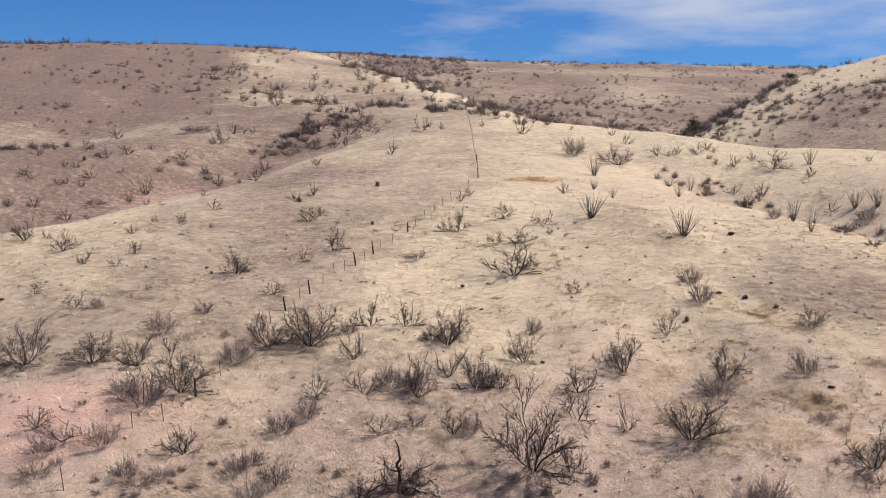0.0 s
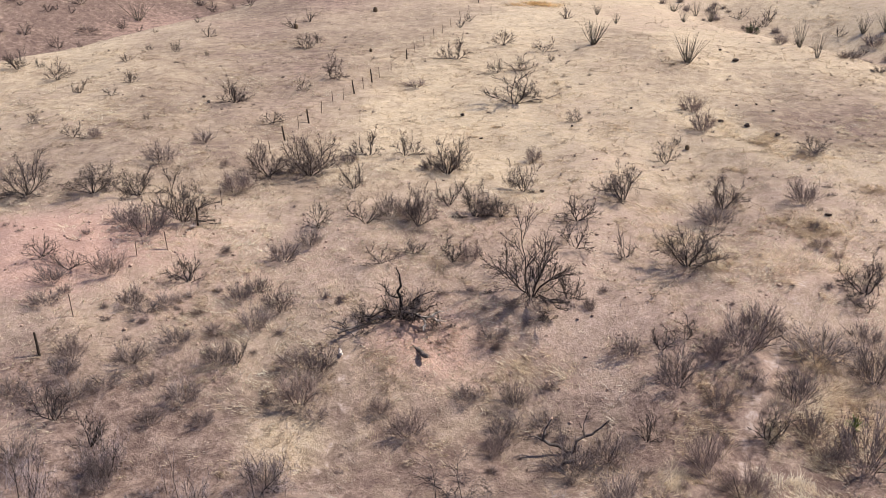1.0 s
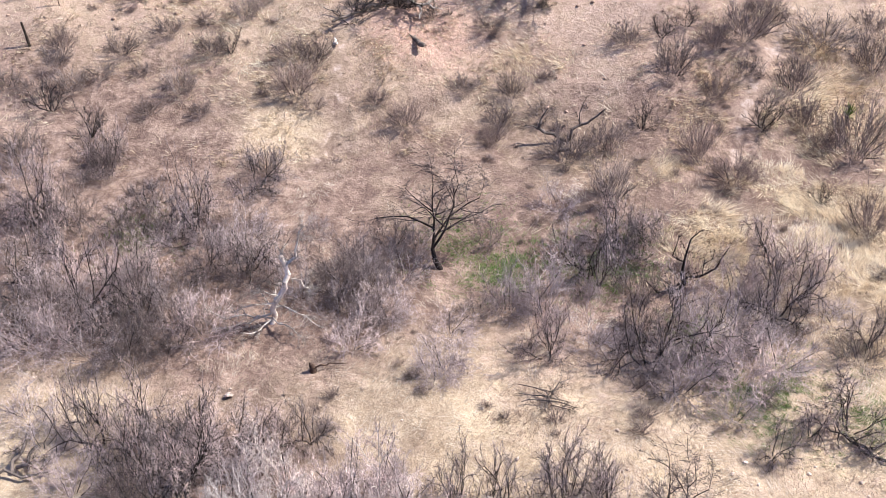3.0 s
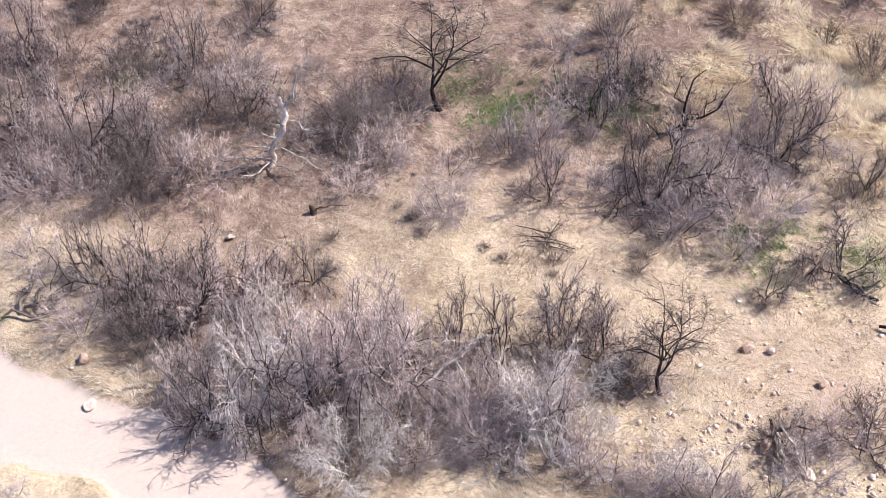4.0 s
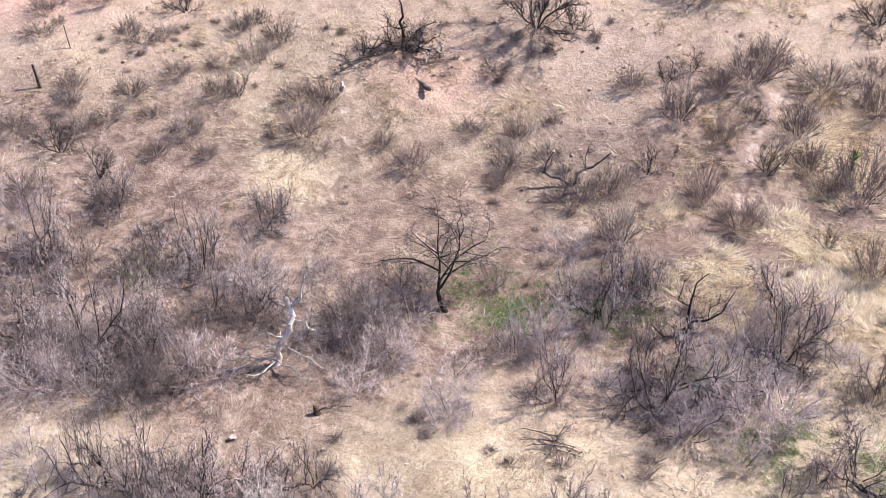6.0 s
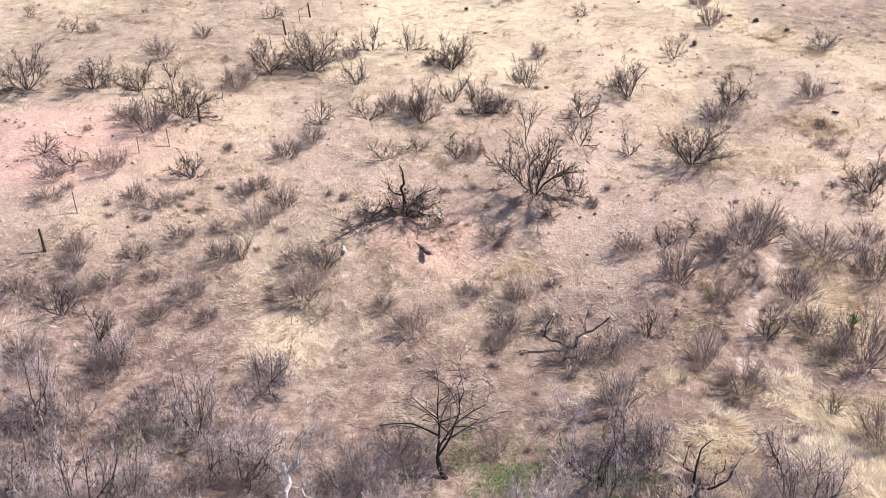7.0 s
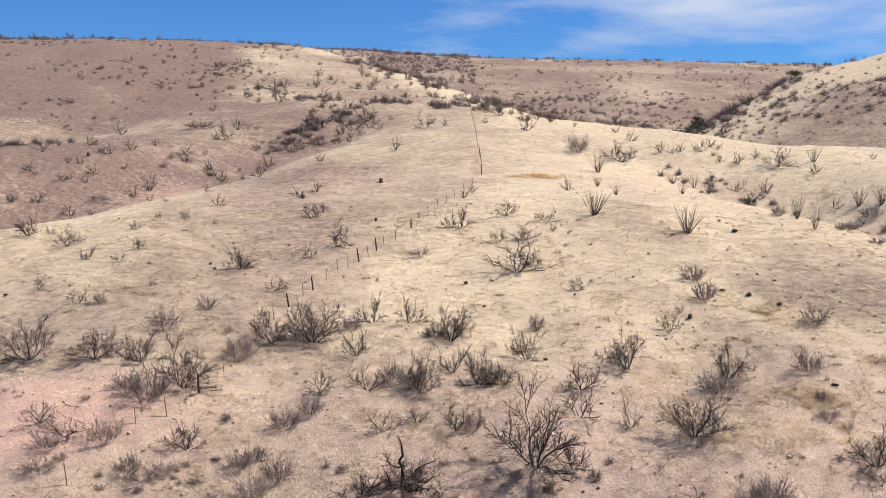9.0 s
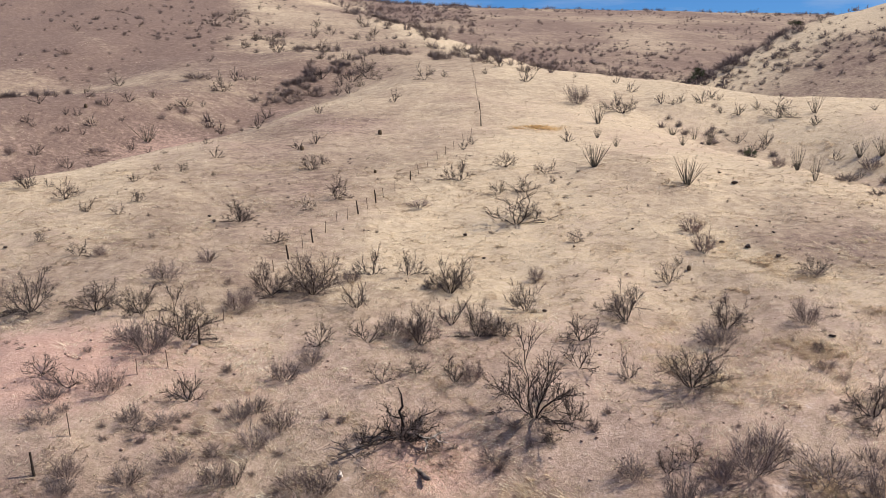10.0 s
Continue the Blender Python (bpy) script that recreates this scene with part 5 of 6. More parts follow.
build_stones("scattered_stones", "reddish stones scattered over the bare bank", 1, 4200, REDSTONE, -45, 45, 56, 100, bare_share, 0.07, 0.42)
build_stones("hill_stones", "small brown stones among the grass", 2, 900, REDSTONE, -60, 60, 95, 150, bare_share, 0.12, 0.5)
build_stones("wash_cobbles", "pale pinkish cobbles washed up beside the sand", 3, 9500, PALESTONE, 3, 22, 17, 34, cobble_share, 0.05, 0.34)
build_stones("wash_pebbles", "small stones along the edge of the wash", 4, 900, PALESTONE, -20, 22, 18, 36, lambda x, y: 0.35 * (np.abs(y - sand_edge(x)[0]) > sand_edge(x)[1]), 0.05, 0.22)


def boulder(name, label, seed, x, y, size, mat, flat=1.0, sunk=0.1):
    me = stone_shape(seed, 0.3, 3)
    me.materials.append(mat)
    ob = new(name, me)
    ob.matrix_basis = Matrix.Translation((x, y, float(land(x, y)) + size * flat * (0.36 - sunk))) @ Matrix.Rotation(seed * 1.7, 4, "Z") @ Matrix.Diagonal((size, size * 0.8, size * flat, 1))
    return tagged(ob, label, "boulder")


boulder("white_boulder", "white boulder lying on the pale sand of the wash", 1, -13.5, 25.6, 0.64, PALESTONE, 0.7)
boulder("pale_boulder", "pale stone at the grassy edge of the wash", 2, -10.7, 26.3, 0.5, PALESTONE)
boulder("orange_block", "orange-brown upright block of stone beside the sand", 3, -14.2, 27.7, 0.55, REDSTONE, 1.3)
boulder("red_boulder", "rusty red boulder on the stony grass", 4, 12.1, 28.0, 0.6, REDSTONE, 0.9)
boulder("pale_boulder", "pale pinkish boulder on the stony grass", 5, 13.0, 27.9, 0.42, PALESTONE)
boulder("red_boulder", "small angular red boulder in dry grass", 6, 14.6, 26.1, 0.55, REDSTONE)
boulder("grey_slab", "flat grey slab leaning by the bleached logs", 7, 12.8, 21.9, 0.8, PALESTONE, 0.45)
boulder("red_boulder", "dark red boulder beside the bleached logs", 8, 11.6, 23.1, 0.7, REDSTONE)
boulder("pale_boulder", "pale stone in the grass above the sand", 9, -9.3, 34.4, 0.45, PALESTONE)
boulder("tan_boulder", "tan rounded boulder under the thicket", 10, -12.6, 31.5, 0.75, REDSTONE)
for k, (x, y, size) in enumerate(((29.3, 107.3, 0.9), (31.4, 105.0, 1.1), (33.3, 101.1, 1.0), (35.8, 110.5, 0.6), (34.7, 113.2, 0.5), (32.5, 113.2, 0.5), (37.2, 139.0, 0.8),
                                  (37.9, 133.9, 1.2), (13.6, 106.9, 0.6), (4.0, 104.9, 0.6), (2.2, 112.2, 0.8), (20.6, 111.7, 0.5), (-27.3, 117.2, 0.7), (-44.8, 102.8, 0.8),
                                  (30.8, 79.5, 0.8), (40.0, 102.8, 0.5), (8.6, 87.7, 0.7), (-26.1, 114.4, 0.8))):
    tagged(boulder("dark_rock", "dark weathered rock half buried in the grass slope", 30 + k, x, y, size * 0.75, DARKSTONE, 0.85), group="dark rocks on the slope")


# ---- the wire fence up the hill ----
def build_fence():
    fence = tagged(new("fence"), "old wire fence with dark wooden and thin steel posts", "fence")
    wood = ((-25.9, 61.6, 1.5), (-19.3, 78.3, 1.5), (-15.9, 102.3, 1.45), (-14.2, 108.2, 1.45), (-10.2, 118.8, 1.55), (-8.6, 125.4, 1.6), (-4.7, 136.7, 1.3),
            (6.1, 177.7, 1.7), (6.4, 192.7, 1.6))
    steel = ((-24.9, 65.3, 1.6), (-22.7, 73.1, 1.2), (-20.7, 74.2, 1.4), (-18.6, 84.0, 1.3), (-18.3, 87.1, 1.3), (-17.4, 92.5, 1.2), (-16.6, 97.5, 1.2), (-15.0, 106.2, 1.25),
             (-13.2, 111.4, 1.25), (-12.4, 115.9, 1.3), (-11.3, 116.8, 1.3), (-9.3, 121.3, 1.3), (-7.8, 127.8, 1.3), (-6.5, 130.5, 1.25), (-3.7, 140.1, 1.3), (-2.5, 143.1, 1.3),
             (-1.2, 147.4, 1.25), (0.0, 150.5, 1.25), (1.3, 155.0, 1.25), (2.8, 161.5, 1.25), (4.3, 168.0, 1.25), (6.3, 185.0, 1.3))
    rng = random.Random(8)
    for x, y, high in wood:
        z = float(land(x, y))
        lean = (rng.uniform(-0.22, -0.04), rng.uniform(-0.08, 0.08))
        rows, p, r = [], Vector((x, y, z - 0.1)), 0.10
        for k in range(4):
            q = p + Vector((lean[0] * 0.3 + rng.uniform(-0.015, 0.015), lean[1] * 0.3, high / 4 + 0.03))
            rows.append((*p, *q, r, r - 0.008))
            p, r = q, r - 0.008
        rows.append((*p, *(p + Vector((0, 0, 0.02))), r, 0.02))
        part("wooden_post", mesh_of("wooden_post", *tubes(rows, 7), POST), fence, "dark split wooden post")
    for x, y, high in steel + tuple((6.35 - 0.002 * k, 199 + 6.5 * k, 1.35) for k in range(10)):
        z = float(land(x, y))
        tip = Vector((x + rng.uniform(-0.2, 0.05), y + rng.uniform(-0.1, 0.1), z + high))
        foot = Vector((x, y, z - 0.1))
        web = [(*foot, *tip, 0.028, 0.028), (*(foot + Vector((0, 0.04, 0))), *(tip + Vector((0, 0.04, 0))), 0.022, 0.022)]
        part("steel_post", mesh_of("steel_post", *tubes(web, 4), RUST), fence, "thin rusty steel post")
    line = sorted([(x, y) for x, y, _ in wood + steel] + [(6.35 - 0.002 * k, 199 + 6.5 * k) for k in range(10)], key=lambda p: p[1])
    for level in (0.45, 0.8, 1.12):
        rows = []
        for (ax, ay), (bx, by) in zip(line, line[1:]):
            az, bz = float(land(ax, ay)) + level, float(land(bx, by)) + level
            mid = ((ax + bx) / 2, (ay + by) / 2, (az + bz) / 2 - 0.03)
            rows += [(ax, ay, az, *mid, 0.004, 0.004), (*mid, bx, by, bz, 0.004, 0.004)]
        part("wire", mesh_of("wire", *tubes(rows, 3), RUST), fence)


build_fence()
boulder("post_stone", "pale stone at the foot of a wooden fence post", 12, -19.6, 77.6, 0.7, PALESTONE, 0.7)


# ---- dead wood ----
def wood(name, label, x, y, limbs, mat, seed=0, turn=0.0, twigs=0, category="dead wood"):
    """A dead tree or log: limbs as rows of bent paths of (x, y, z, radius) about its foot."""
    rng = random.Random(seed)
    root = new(name)
    root.matrix_basis = Matrix.Translation((x, y, float(land(x, y)))) @ Matrix.Rotation(radians(turn), 4, "Z")
    thin = []
    for k, path in enumerate(limbs):
        rows = []
        for (ax, ay, az, ar), (bx, by, bz, br) in zip(path, path[1:]):
            a, b = Vector((ax, ay, az)), Vector((bx, by, bz))
            mid = (a + b) / 2 + Vector((rng.gauss(0, 1), rng.gauss(0, 1), rng.gauss(0, 1))) * (b - a).length * 0.11
            rows += [(*a, *mid, ar, (ar + br) / 2), (*mid, *b, (ar + br) / 2, br)]
        a, b = Vector(path[-2][:3]), Vector(path[-1][:3])
        rows.append((*b, *(b + (b - a).normalized() * path[-1][3]), path[-1][3], path[-1][3] * 0.2))
        me = mesh_of("trunk" if k == 0 else "limb", *tubes(rows, 7), mat, True)
        part("trunk" if k == 0 else "limb", me, root)
        for _ in range(twigs):
            row = rows[rng.randrange(len(rows))]
            at = Vector(row[3:6])
            d = (b - a).normalized()
            grow(rng, at, bend(rng, d, rng.uniform(0.4, 1.2)), rng.uniform(0.35, 0.8), row[7] * 0.4 + 0.008, 1, thin, thin, 0.1, 2.0)
    if thin:
        part("crown", mesh_of("crown", *spikes(thin), mat), root)
    return tagged(root, label, category)


wood("dead_tree", "bleached dead tree with a bent white trunk in the thicket", -8.1, 39.4, (
    ((0, 0, -0.1, 0.147), (0.1, 0, 0.8, 0.132), (0.8, 0, 2.0, 0.132), (1.0, 0.1, 2.7, 0.124), (0.75, 0.1, 3.7, 0.111)),
    ((0.9, 0.1, 3.2, 0.066), (1.4, 0.2, 3.6, 0.060), (1.6, 0.3, 4.6, 0.043), (1.8, 0.3, 5.1, 0.022)),
    ((0.1, 0, 0.6, 0.050), (-1.1, -0.4, 0.8, 0.043), (-2.0, -0.6, 0.7, 0.033), (-2.9, -0.5, 1.2, 0.022)),
    ((0.3, 0, 1.2, 0.037), (-0.6, -0.6, 1.5, 0.029), (-1.5, -0.9, 1.3, 0.019)),
    ((0.0, -0.1, 0.3, 0.043), (-0.5, -0.9, 0.2, 0.037), (-1.1, -1.3, 0.4, 0.022)),
    ((0.0, 0.0, 0.3, 0.048), (-0.9, -0.7, 0.5, 0.039), (-1.9, -0.8, 0.3, 0.023), (-2.4, -1.2, 0.6, 0.016)),
    ((0.2, 0.0, 0.9, 0.035), (1.0, -0.4, 1.1, 0.035), (1.7, -0.5, 0.8, 0.025), (2.3, -0.9, 0.5, 0.012)),
    ((0.5, 0.0, 1.6, 0.035), (0.2, -0.5, 2.0, 0.030), (-0.5, -0.7, 2.2, 0.020)),
    ((0.9, 0.1, 2.5, 0.035), (1.6, -0.2, 2.6, 0.023), (2.0, -0.3, 2.2, 0.016)),
    ((0.1, -0.1, 0.4, 0.037), (0.8, -0.8, 0.5, 0.029), (1.4, -1.3, 0.3, 0.019))), DEADWOOD, 1, 0, 20, "dead tree")
wood("dead_snag", "blackened dead snag with one arm held out", 11.9, 42.3, (
    ((0, 0, -0.1, 0.099), (0.05, 0, 0.8, 0.087), (0.1, 0, 1.8, 0.062), (0.25, 0, 2.9, 0.037), (0.7, 0, 3.4, 0.019)),
    ((0.05, 0, 0.5, 0.068), (0.9, 0, 0.7, 0.062), (1.7, 0, 1.2, 0.050), (2.0, 0, 2.0, 0.028), (2.2, 0, 2.4, 0.019)),
    ((0.1, 0, 1.6, 0.037), (-0.5, 0.1, 1.9, 0.028), (-0.3, 0.1, 3.0, 0.015)),
    ((1.1, 0, 0.8, 0.031), (1.1, 0, 1.5, 0.022), (1.5, 0, 2.2, 0.012)),
    ((0, 0, 0.3, 0.056), (-0.7, -0.3, 0.1, 0.050), (-1.5, -0.8, 0.6, 0.031), (-2.0, -1.0, 1.2, 0.019))), CHARRED, 2, 0, 9, "dead tree")
snag = wood("burnt_snag", "black burnt snag over a heap of dead branches", -3.0, 66.2, (
    ((0, 0, -0.1, 0.14), (0.15, 0, 0.9, 0.12), (-0.1, 0, 1.8, 0.09), (0.1, 0, 2.5, 0.07), (-0.15, 0, 3.4, 0.03)),
    ((0.1, 0, 1.4, 0.06), (-0.6, 0, 1.5, 0.05), (-0.9, 0, 2.1, 0.03)),
    ((0.2, 0, 0.5, 0.07), (1.0, -0.3, 0.7, 0.06), (1.8, -0.4, 0.5, 0.05), (2.5, -0.3, 0.9, 0.02)),
    ((0.1, 0, 0.4, 0.07), (-0.9, -0.4, 0.6, 0.05), (-1.7, -0.9, 0.3, 0.04), (-2.6, -1.4, 0.4, 0.02)),
    ((0.4, 0, 0.3, 0.06), (1.0, -0.8, 0.5, 0.05), (1.8, -1.2, 0.3, 0.03)),
    ((-0.2, 0, 0.3, 0.06), (-0.8, -1.2, 0.3, 0.05), (-1.7, -2.0, 0.2, 0.03)),
    ((0.2, 0.3, 0.3, 0.08), (1.0, 0.8, 0.9, 0.06), (2.2, 0.9, 1.5, 0.03))), CHARRED, 3, 0, 14, "dead tree")
heap = part("crown", plant_meshes(901, 14, 1.4, 0.02, ((4, 0.25, 0.0, 6, 0.4, 1.1, 0.6), (3, 0.28, 0.0, 5, 0.4, 1.1, 0.55), (2, 0.3, 0.0, 0, 0, 0, 0)), CHARRED, CHARRED, 0.006, dark=0, foot=0.3)[1], snag, "tangled heap of black dead branches")
heap.matrix_basis = Matrix.Translation((0.4, -0.3, 0)) @ Matrix.Diagonal((3.3, 2.5, 1.7, 1))
wood("twisted_log", "twisted dark log lying on the bare red bank", -1.6, 63.3, (
    ((-0.1, 1.6, 0.1, 0.09), (0.05, 0.9, 0.15, 0.12), (-0.1, 0.3, 0.15, 0.13), (0.2, -0.3, 0.16, 0.16), (0.5, -0.8, 0.14, 0.17)),
    ((-0.1, 0.3, 0.15, 0.08), (-0.4, 0.5, 0.4, 0.05))), WEATHERED, 4, 0, 0, "log")
wood("dead_branch", "twisted silvery dead branch lying over the black heap", -1.7, 65.9, (
    ((-1.2, 0.5, 0.9, 0.05), (-0.5, 0.2, 0.75, 0.08), (0.2, -0.2, 0.6, 0.10), (0.9, -0.1, 0.65, 0.09), (1.5, 0.2, 0.9, 0.05)),
    ((0.2, -0.2, 0.6, 0.07), (0.5, -0.9, 0.35, 0.06), (0.4, -1.6, 0.15, 0.04)),
    ((0.9, -0.1, 0.65, 0.05), (1.3, -0.6, 0.5, 0.04), (1.9, -0.7, 0.45, 0.025))), DEADWOOD, 21, 0, 2)
wood("dead_branch", "long dark dead branch fallen down the red bank", -5.6, 64.6, (
    ((1.6, 0.9, 0.25, 0.04), (0.6, 0.4, 0.3, 0.07), (-0.4, -0.2, 0.2, 0.08), (-1.3, -1.0, 0.12, 0.09)),
    ((0.6, 0.4, 0.3, 0.05), (0.8, 1.0, 0.8, 0.04), (1.2, 1.3, 1.4, 0.02)),
    ((-0.4, -0.2, 0.2, 0.05), (-1.2, 0.2, 0.4, 0.04), (-2.0, 0.2, 0.7, 0.02))), WEATHERED, 22, 0, 4)
wood("bleached_log", "short weathered log with a long thin branch", -6.7, 62.6, (
    ((-0.1, 0.9, 0.1, 0.07), (0.0, 0.3, 0.15, 0.09), (0.1, -0.3, 0.15, 0.11)),
    ((-0.1, 0.8, 0.2, 0.05), (1.0, 1.3, 0.4, 0.04), (2.3, 2.4, 0.5, 0.025))), DEADWOOD, 5, 0, 2, "log")
wood("fallen_branch", "forked grey dead branch reaching out of the brush", 7.4, 55.7, (
    ((0.2, 0, -0.05, 0.10), (0.5, 0, 0.8, 0.09), (1.4, 0, 1.2, 0.08), (2.0, 0, 1.7, 0.05), (2.4, 0, 2.1, 0.03)),
    ((0.1, 0, 0.0, 0.09), (-0.6, 0, 0.5, 0.10), (-1.5, 0, 0.9, 0.10), (-1.4, 0, 1.5, 0.06), (-1.0, 0, 2.2, 0.03)),
    ((1.0, 0, 1.0, 0.04), (0.9, 0, 1.9, 0.03), (1.1, 0, 2.6, 0.015)),
    ((0.1, -0.4, 0.05, 0.11), (-0.4, -1.4, 0.1, 0.12), (0.2, -1.8, 0.4, 0.08)),
    ((-1.5, 0, 0.8, 0.05), (-2.2, 0, 1.1, 0.03))), WEATHERED, 6, 0, 3)
wood("bleached_log", "long bleached log with charred underside on cobbles", 12.0, 22.6, (
    ((0.15, 1.2, 0.35, 0.04), (0.14, 0.6, 0.3, 0.07), (0.04, 0.1, 0.24, 0.085), (0.03, -0.5, 0.2, 0.09), (-0.12, -1.3, 0.12, 0.08)),), DEADWOOD, 7, 0, 0, "log")
wood("charred_log", "black charred log beside the bleached ones", 11.9, 23.2, (
    ((0.05, 0.9, 0.45, 0.04), (0.08, 0.5, 0.4, 0.07), (-0.04, 0.1, 0.3, 0.09), (-0.02, -0.4, 0.22, 0.08), (-0.12, -0.8, 0.14, 0.06)),
    ((0.0, 0.6, 0.4, 0.08), (0.7, 0.5, 0.4, 0.05), (1.5, 0.45, 0.35, 0.03))), CHARRED, 8, 0, 2, "log")
wood("bleached_log", "thin bleached pole lying across the cobbles", 12.3, 22.8, (
    ((0.0, 1.0, 0.45, 0.03), (0.2, 0.4, 0.36, 0.045), (0.3, -0.1, 0.28, 0.055), (0.75, -1.0, 0.1, 0.05)),), DEADWOOD, 9, 0, 0, "log")
wood("charred_log", "dark rotten log in thin green grass", 17.4, 31.1, (
    ((-0.6, 0.9, 0.15, 0.07), (0.0, 0.1, 0.15, 0.08), (0.6, -0.7, 0.1, 0.07)),
    ((0.2, -0.1, 0.2, 0.06), (1.0, 0.3, 0.3, 0.03))), CHARRED, 10, 0, 1, "log")
wood("charred_log", "thin dark log on the stony grass", 18.6, 28.6, (
    ((-0.9, 0.5, 0.15, 0.07), (0.0, 0.0, 0.15, 0.08), (1.0, -0.5, 0.12, 0.06)),), CHARRED, 11, 0, 0, "log")
wood("fallen_log", "pale fallen trunk propped in the thicket", 0.2, 26.3, (
    ((-1.6, -1.0, 0.5, 0.037), (-0.6, -0.4, 0.8, 0.056), (0.4, 0.3, 1.2, 0.068), (1.5, 1.2, 1.5, 0.074)),
    ((0.3, 0.2, 1.1, 0.043), (0.8, -0.7, 0.6, 0.037), (1.1, -1.3, 0.1, 0.031)),
    ((-0.6, -0.4, 0.8, 0.031), (-1.7, -0.7, 0.4, 0.019))), ASHEN, 12, 0, 4, "log")
wood("driftwood", "crossed grey driftwood poles beside the thicket", -16.9, 30.8, (
    ((-0.2, 0.9, 0.9, 0.07), (-0.3, 0.2, 0.5, 0.08), (-0.5, -0.6, 0.1, 0.09)),
    ((-0.4, -0.3, 0.15, 0.08), (0.6, -0.5, 0.2, 0.06), (1.9, 0.6, 0.5, 0.03)),
    ((0.2, 0.6, 0.5, 0.07), (0.0, 0.0, 0.3, 0.07), (0.1, -0.4, 0.1, 0.06)),
    ((-1.2, -0.9, 0.1, 0.05), (0.0, -0.9, 0.15, 0.06), (1.0, -0.6, 0.2, 0.05))), WEATHERED, 13, 0, 2, "driftwood")
wood("driftwood", "heap of pale flood-washed sticks in dry grass", 4.3, 34.2, (
    ((-1.0, 0.3, 0.1, 0.02), (0.0, 0.0, 0.2, 0.03), (1.1, -0.3, 0.1, 0.02)),
    ((-1.0, 0.8, 0.2, 0.02), (0.2, 0.1, 0.35, 0.03), (1.1, -0.8, 0.1, 0.02)),
    ((-0.4, 0.7, 0.1, 0.015), (0.4, 0.2, 0.25, 0.025), (0.9, -0.6, 0.1, 0.015)),
    ((0.2, -0.7, 0.1, 0.02), (0.5, 0.1, 0.3, 0.03), (1.2, 0.9, 0.3, 0.02)),
    ((-0.9, -0.3, 0.1, 0.02), (0.3, -0.4, 0.25, 0.025), (1.4, -0.7, 0.1, 0.015)),
    ((-0.2, 0.5, 0.1, 0.015), (0.2, -0.1, 0.25, 0.02), (0.1, -0.8, 0.1, 0.012))), WEATHERED, 14, 0, 9, "driftwood")
wood("tree_stump", "low dark tree stump at the edge of the grass", -5.8, 36.0, (
    ((0, 0, -0.1, 0.2), (0.0, 0, 0.2, 0.15), (-0.08, 0, 0.4, 0.1)),
    ((0, 0, 0.15, 0.04), (0.6, 0.15, 0.2, 0.03), (1.5, 0.2, 0.25, 0.015))), RUST, 15, 0, 0, "stump")


# ---- cacti and yuccas ----
def barrel_cactus(x, y, high, label):
    """A ribbed barrel with a domed crown."""
    ribs, rings = 14, 9
    verts, faces = [], []
    for j in range(rings + 1):
        t = j / rings
        r = (0.36 + 0.10 * math.sin(math.pi * min(t * 1.3, 1))) * (1 if t < 0.75 else math.sqrt(max(0.0, 1 - ((t - 0.75) / 0.27) ** 2)))
        for k in range(ribs * 2):
            w = math.pi * k / ribs
            rr = r * (1.0 if k % 2 else 0.84)
            verts.append((rr * math.cos(w), rr * math.sin(w), t - 0.04))
    n = ribs * 2
    for j in range(rings):
        for k in range(n):
            faces.append((j * n + k, j * n + (k + 1) % n, (j + 1) * n + (k + 1) % n, (j + 1) * n + k))
    root = new("barrel_cactus")
    root.matrix_basis = Matrix.Translation((x, y, float(land(x, y)))) @ Matrix.Diagonal((0.8 * high, 0.8 * high, 0.85 * high, 1))
    part("body", mesh_of("body", verts, faces, CACTUS), root)
    rng = random.Random(int(x * 10))
    spines = []
    for _ in range(60):
        w, z = rng.uniform(0, 6.283), rng.uniform(0.2, 0.98)
        a = Vector((0.42 * math.cos(w), 0.42 * math.sin(w), z))
        spines.append((*(a * 0.95), *(a + Vector((0.1 * math.cos(w), 0.1 * math.sin(w), 0.05))), 0.012, 0))
    part("spine_cover", mesh_of("spine_cover", *spikes(spines), RUST), root)
    return tagged(root, label, "cactus", "barrel cacti")


for x, y, high, label in ((-10.9, 170.3, 1.0, "lone brown barrel cactus on the grazed slope"), (-22.0, 156.7, 0.9, "dark barrel cactus beside a small mesquite"),
                          (-9.7, 140.4, 0.55, "small dark barrel cactus in short grass"), (24.0, 99.4, 0.6, "dark round barrel cactus on the stony slope"),
                          (-70.1, 200.4, 0.9, "dark barrel cactus near the gully")):
    barrel_cactus(x, y, high, label)


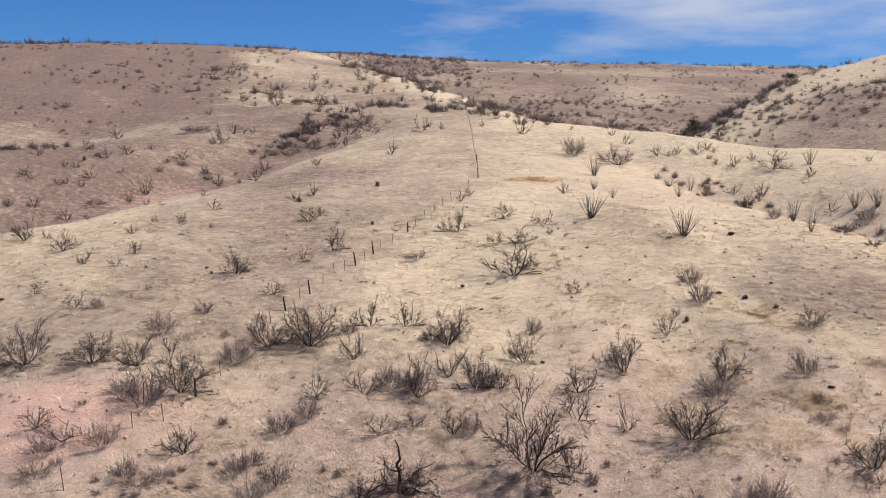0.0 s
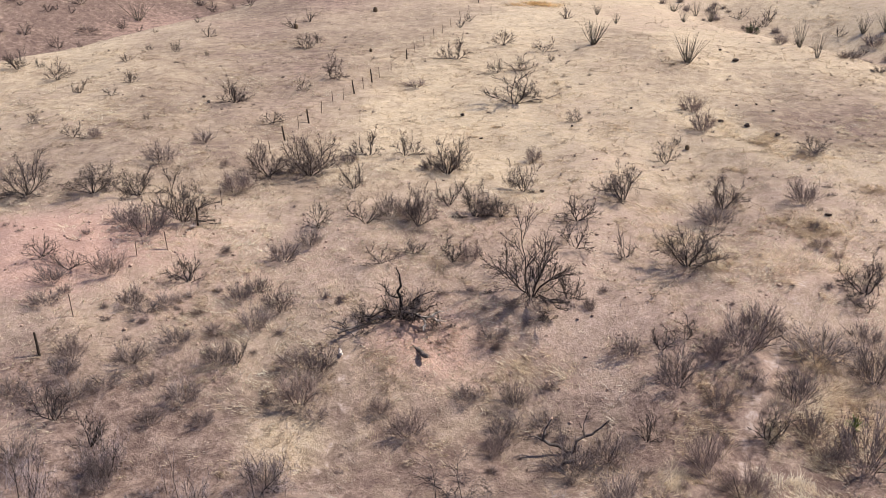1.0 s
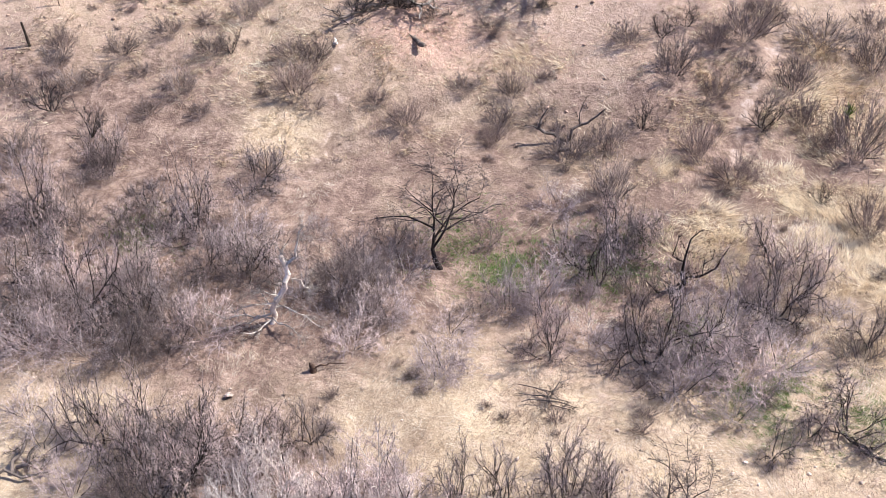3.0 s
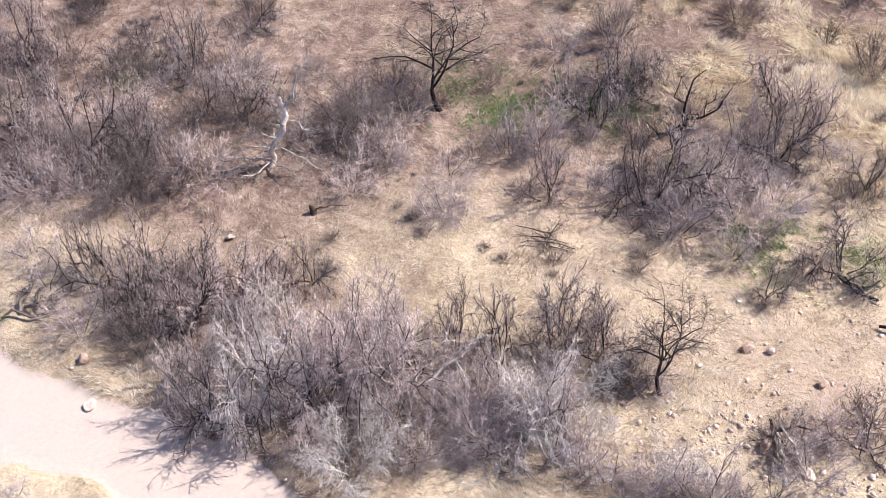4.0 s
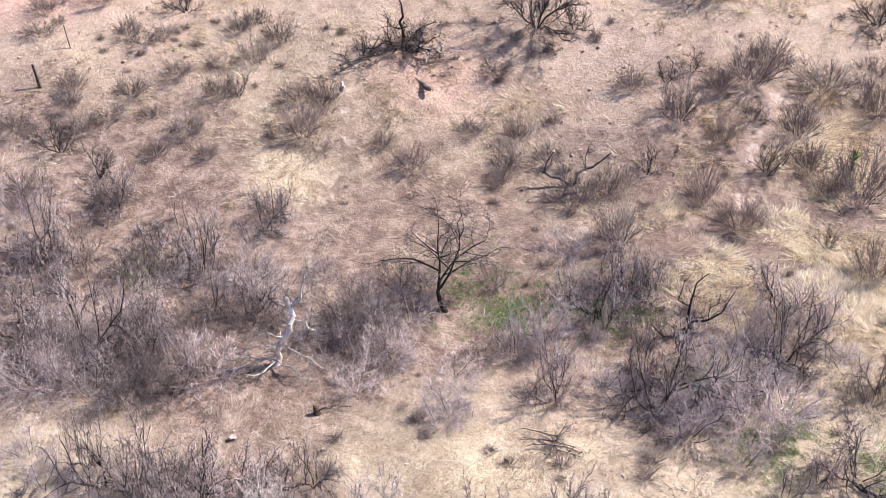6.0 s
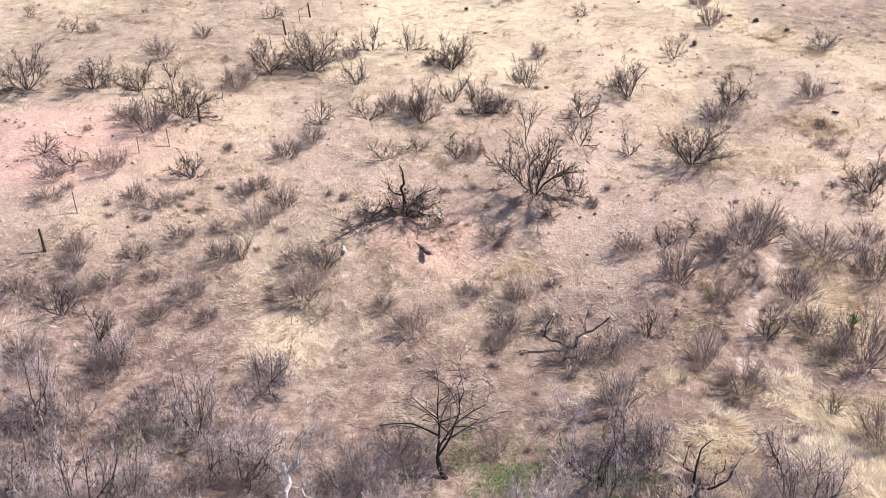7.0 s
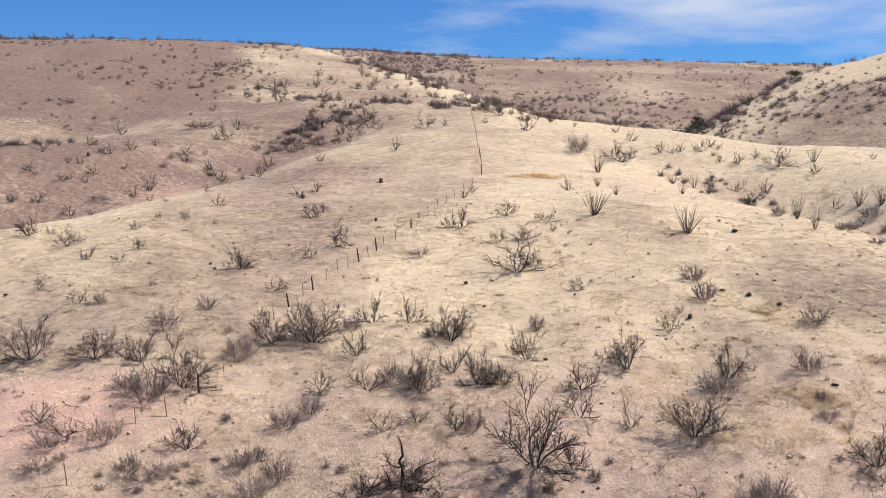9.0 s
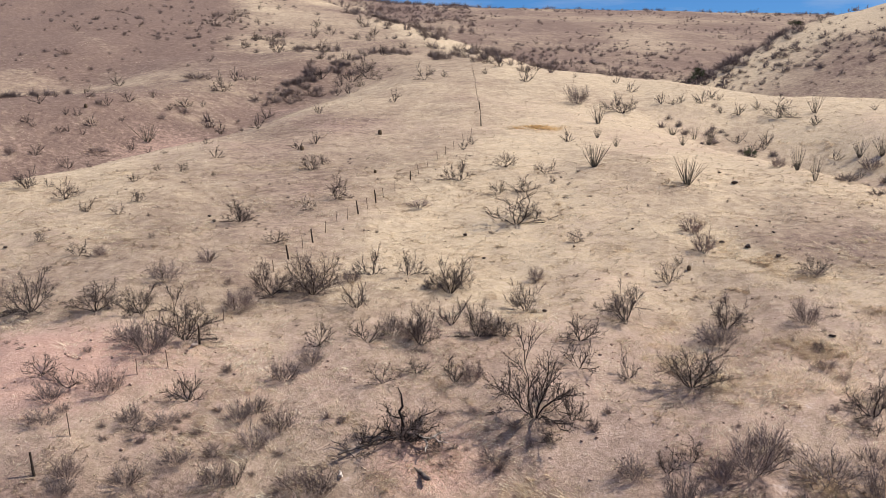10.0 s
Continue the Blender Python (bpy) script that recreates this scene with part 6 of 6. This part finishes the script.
def yucca(x, y, high, label, seed):
    rng = random.Random(seed)
    root = new("yucca")
    root.matrix_basis = Matrix.Translation((x, y, float(land(x, y))))
    leaf_at = Vector((0, 0, high * 0.45))
    part("trunk", mesh_of("trunk", *tubes([(0, 0, -0.1, *leaf_at, 0.09, 0.08)], 7), BARK), root)
    blade = [(0, 0, 0), (0.035, 0, 0.25), (-0.035, 0, 0.25), (0.03, 0.012, 0.5), (-0.03, 0.012, 0.5), (0, 0.02, 0.85), (0, 0.014, 0.25), (0, 0.03, 0.5)]
    leaf = mesh_of("leaf", blade, [(0, 1, 6), (0, 6, 2), (1, 3, 7), (1, 7, 6), (6, 7, 4), (6, 4, 2), (3, 5, 7), (7, 5, 4)], YUCCA)
    for _ in range(34):
        ob = part("leaf", leaf, root)
        ob.matrix_basis = Matrix.Translation(leaf_at) @ Euler((rng.uniform(0.15, 1.5), 0, rng.uniform(0, 6.283))).to_matrix().to_4x4() @ Matrix.Scale(high * rng.uniform(0.7, 1.0), 4)
    return tagged(root, label, "yucca")


yucca(25.1, 57.4, 1.3, "bright green spiky yucca in grey brush", 1)
yucca(-18.3, 29.6, 1.0, "low green yucca beside the driftwood", 2)


def evergreen(x, y, high, wide, label, seed):
    """A dark rounded shrub of many small leaves on bent stems."""
    rng = random.Random(seed)
    limbs, thin = [], []
    for k in range(5):
        w = 1.257 * k + rng.uniform(-0.3, 0.3)
        grow(rng, Vector((0, 0, -0.1)), Vector((math.cos(w) * 0.5, math.sin(w) * 0.5, 0.8)).normalized(), 0.9, 0.06, 3, limbs, thin, 0.15, 2.0)
    limbs, thin = fit_unit(limbs, thin)
    rs = np.random.RandomState(seed)
    at = np.repeat(thin[:, 3:6], 5, 0)
    at = at + rs.normal(0, 0.04, at.shape)
    a, b = rs.normal(0, 0.035, at.shape), rs.normal(0, 0.035, at.shape)
    leaves = np.stack([at, at + a, at + b], 1).reshape(-1, 3)
    root = new("evergreen_shrub")
    root.matrix_basis = Matrix.Translation((x, y, float(land(x, y)))) @ Matrix.Diagonal((wide, wide, high, 1))
    part("trunk", mesh_of("trunk", *tubes(limbs, 4), BARK), root)
    part("crown", mesh_of("crown", leaves, np.arange(len(leaves)).reshape(-1, 3), EVERGREEN), root)
    return tagged(root, label, "shrub", "evergreen shrubs")


evergreen(47.7, 161.2, 1.6, 1.7, "small dark green shrub among ocotillos", 1)
evergreen(104, 425, 4.8, 6.5, "dark evergreen oak at the foot of the far hill", 2)
evergreen(158, 468, 3.0, 6.0, "dark evergreen shrub below the far hilltop", 3)
evergreen(86, 408, 3.0, 6.0, "dark evergreen shrub in the valley", 4)
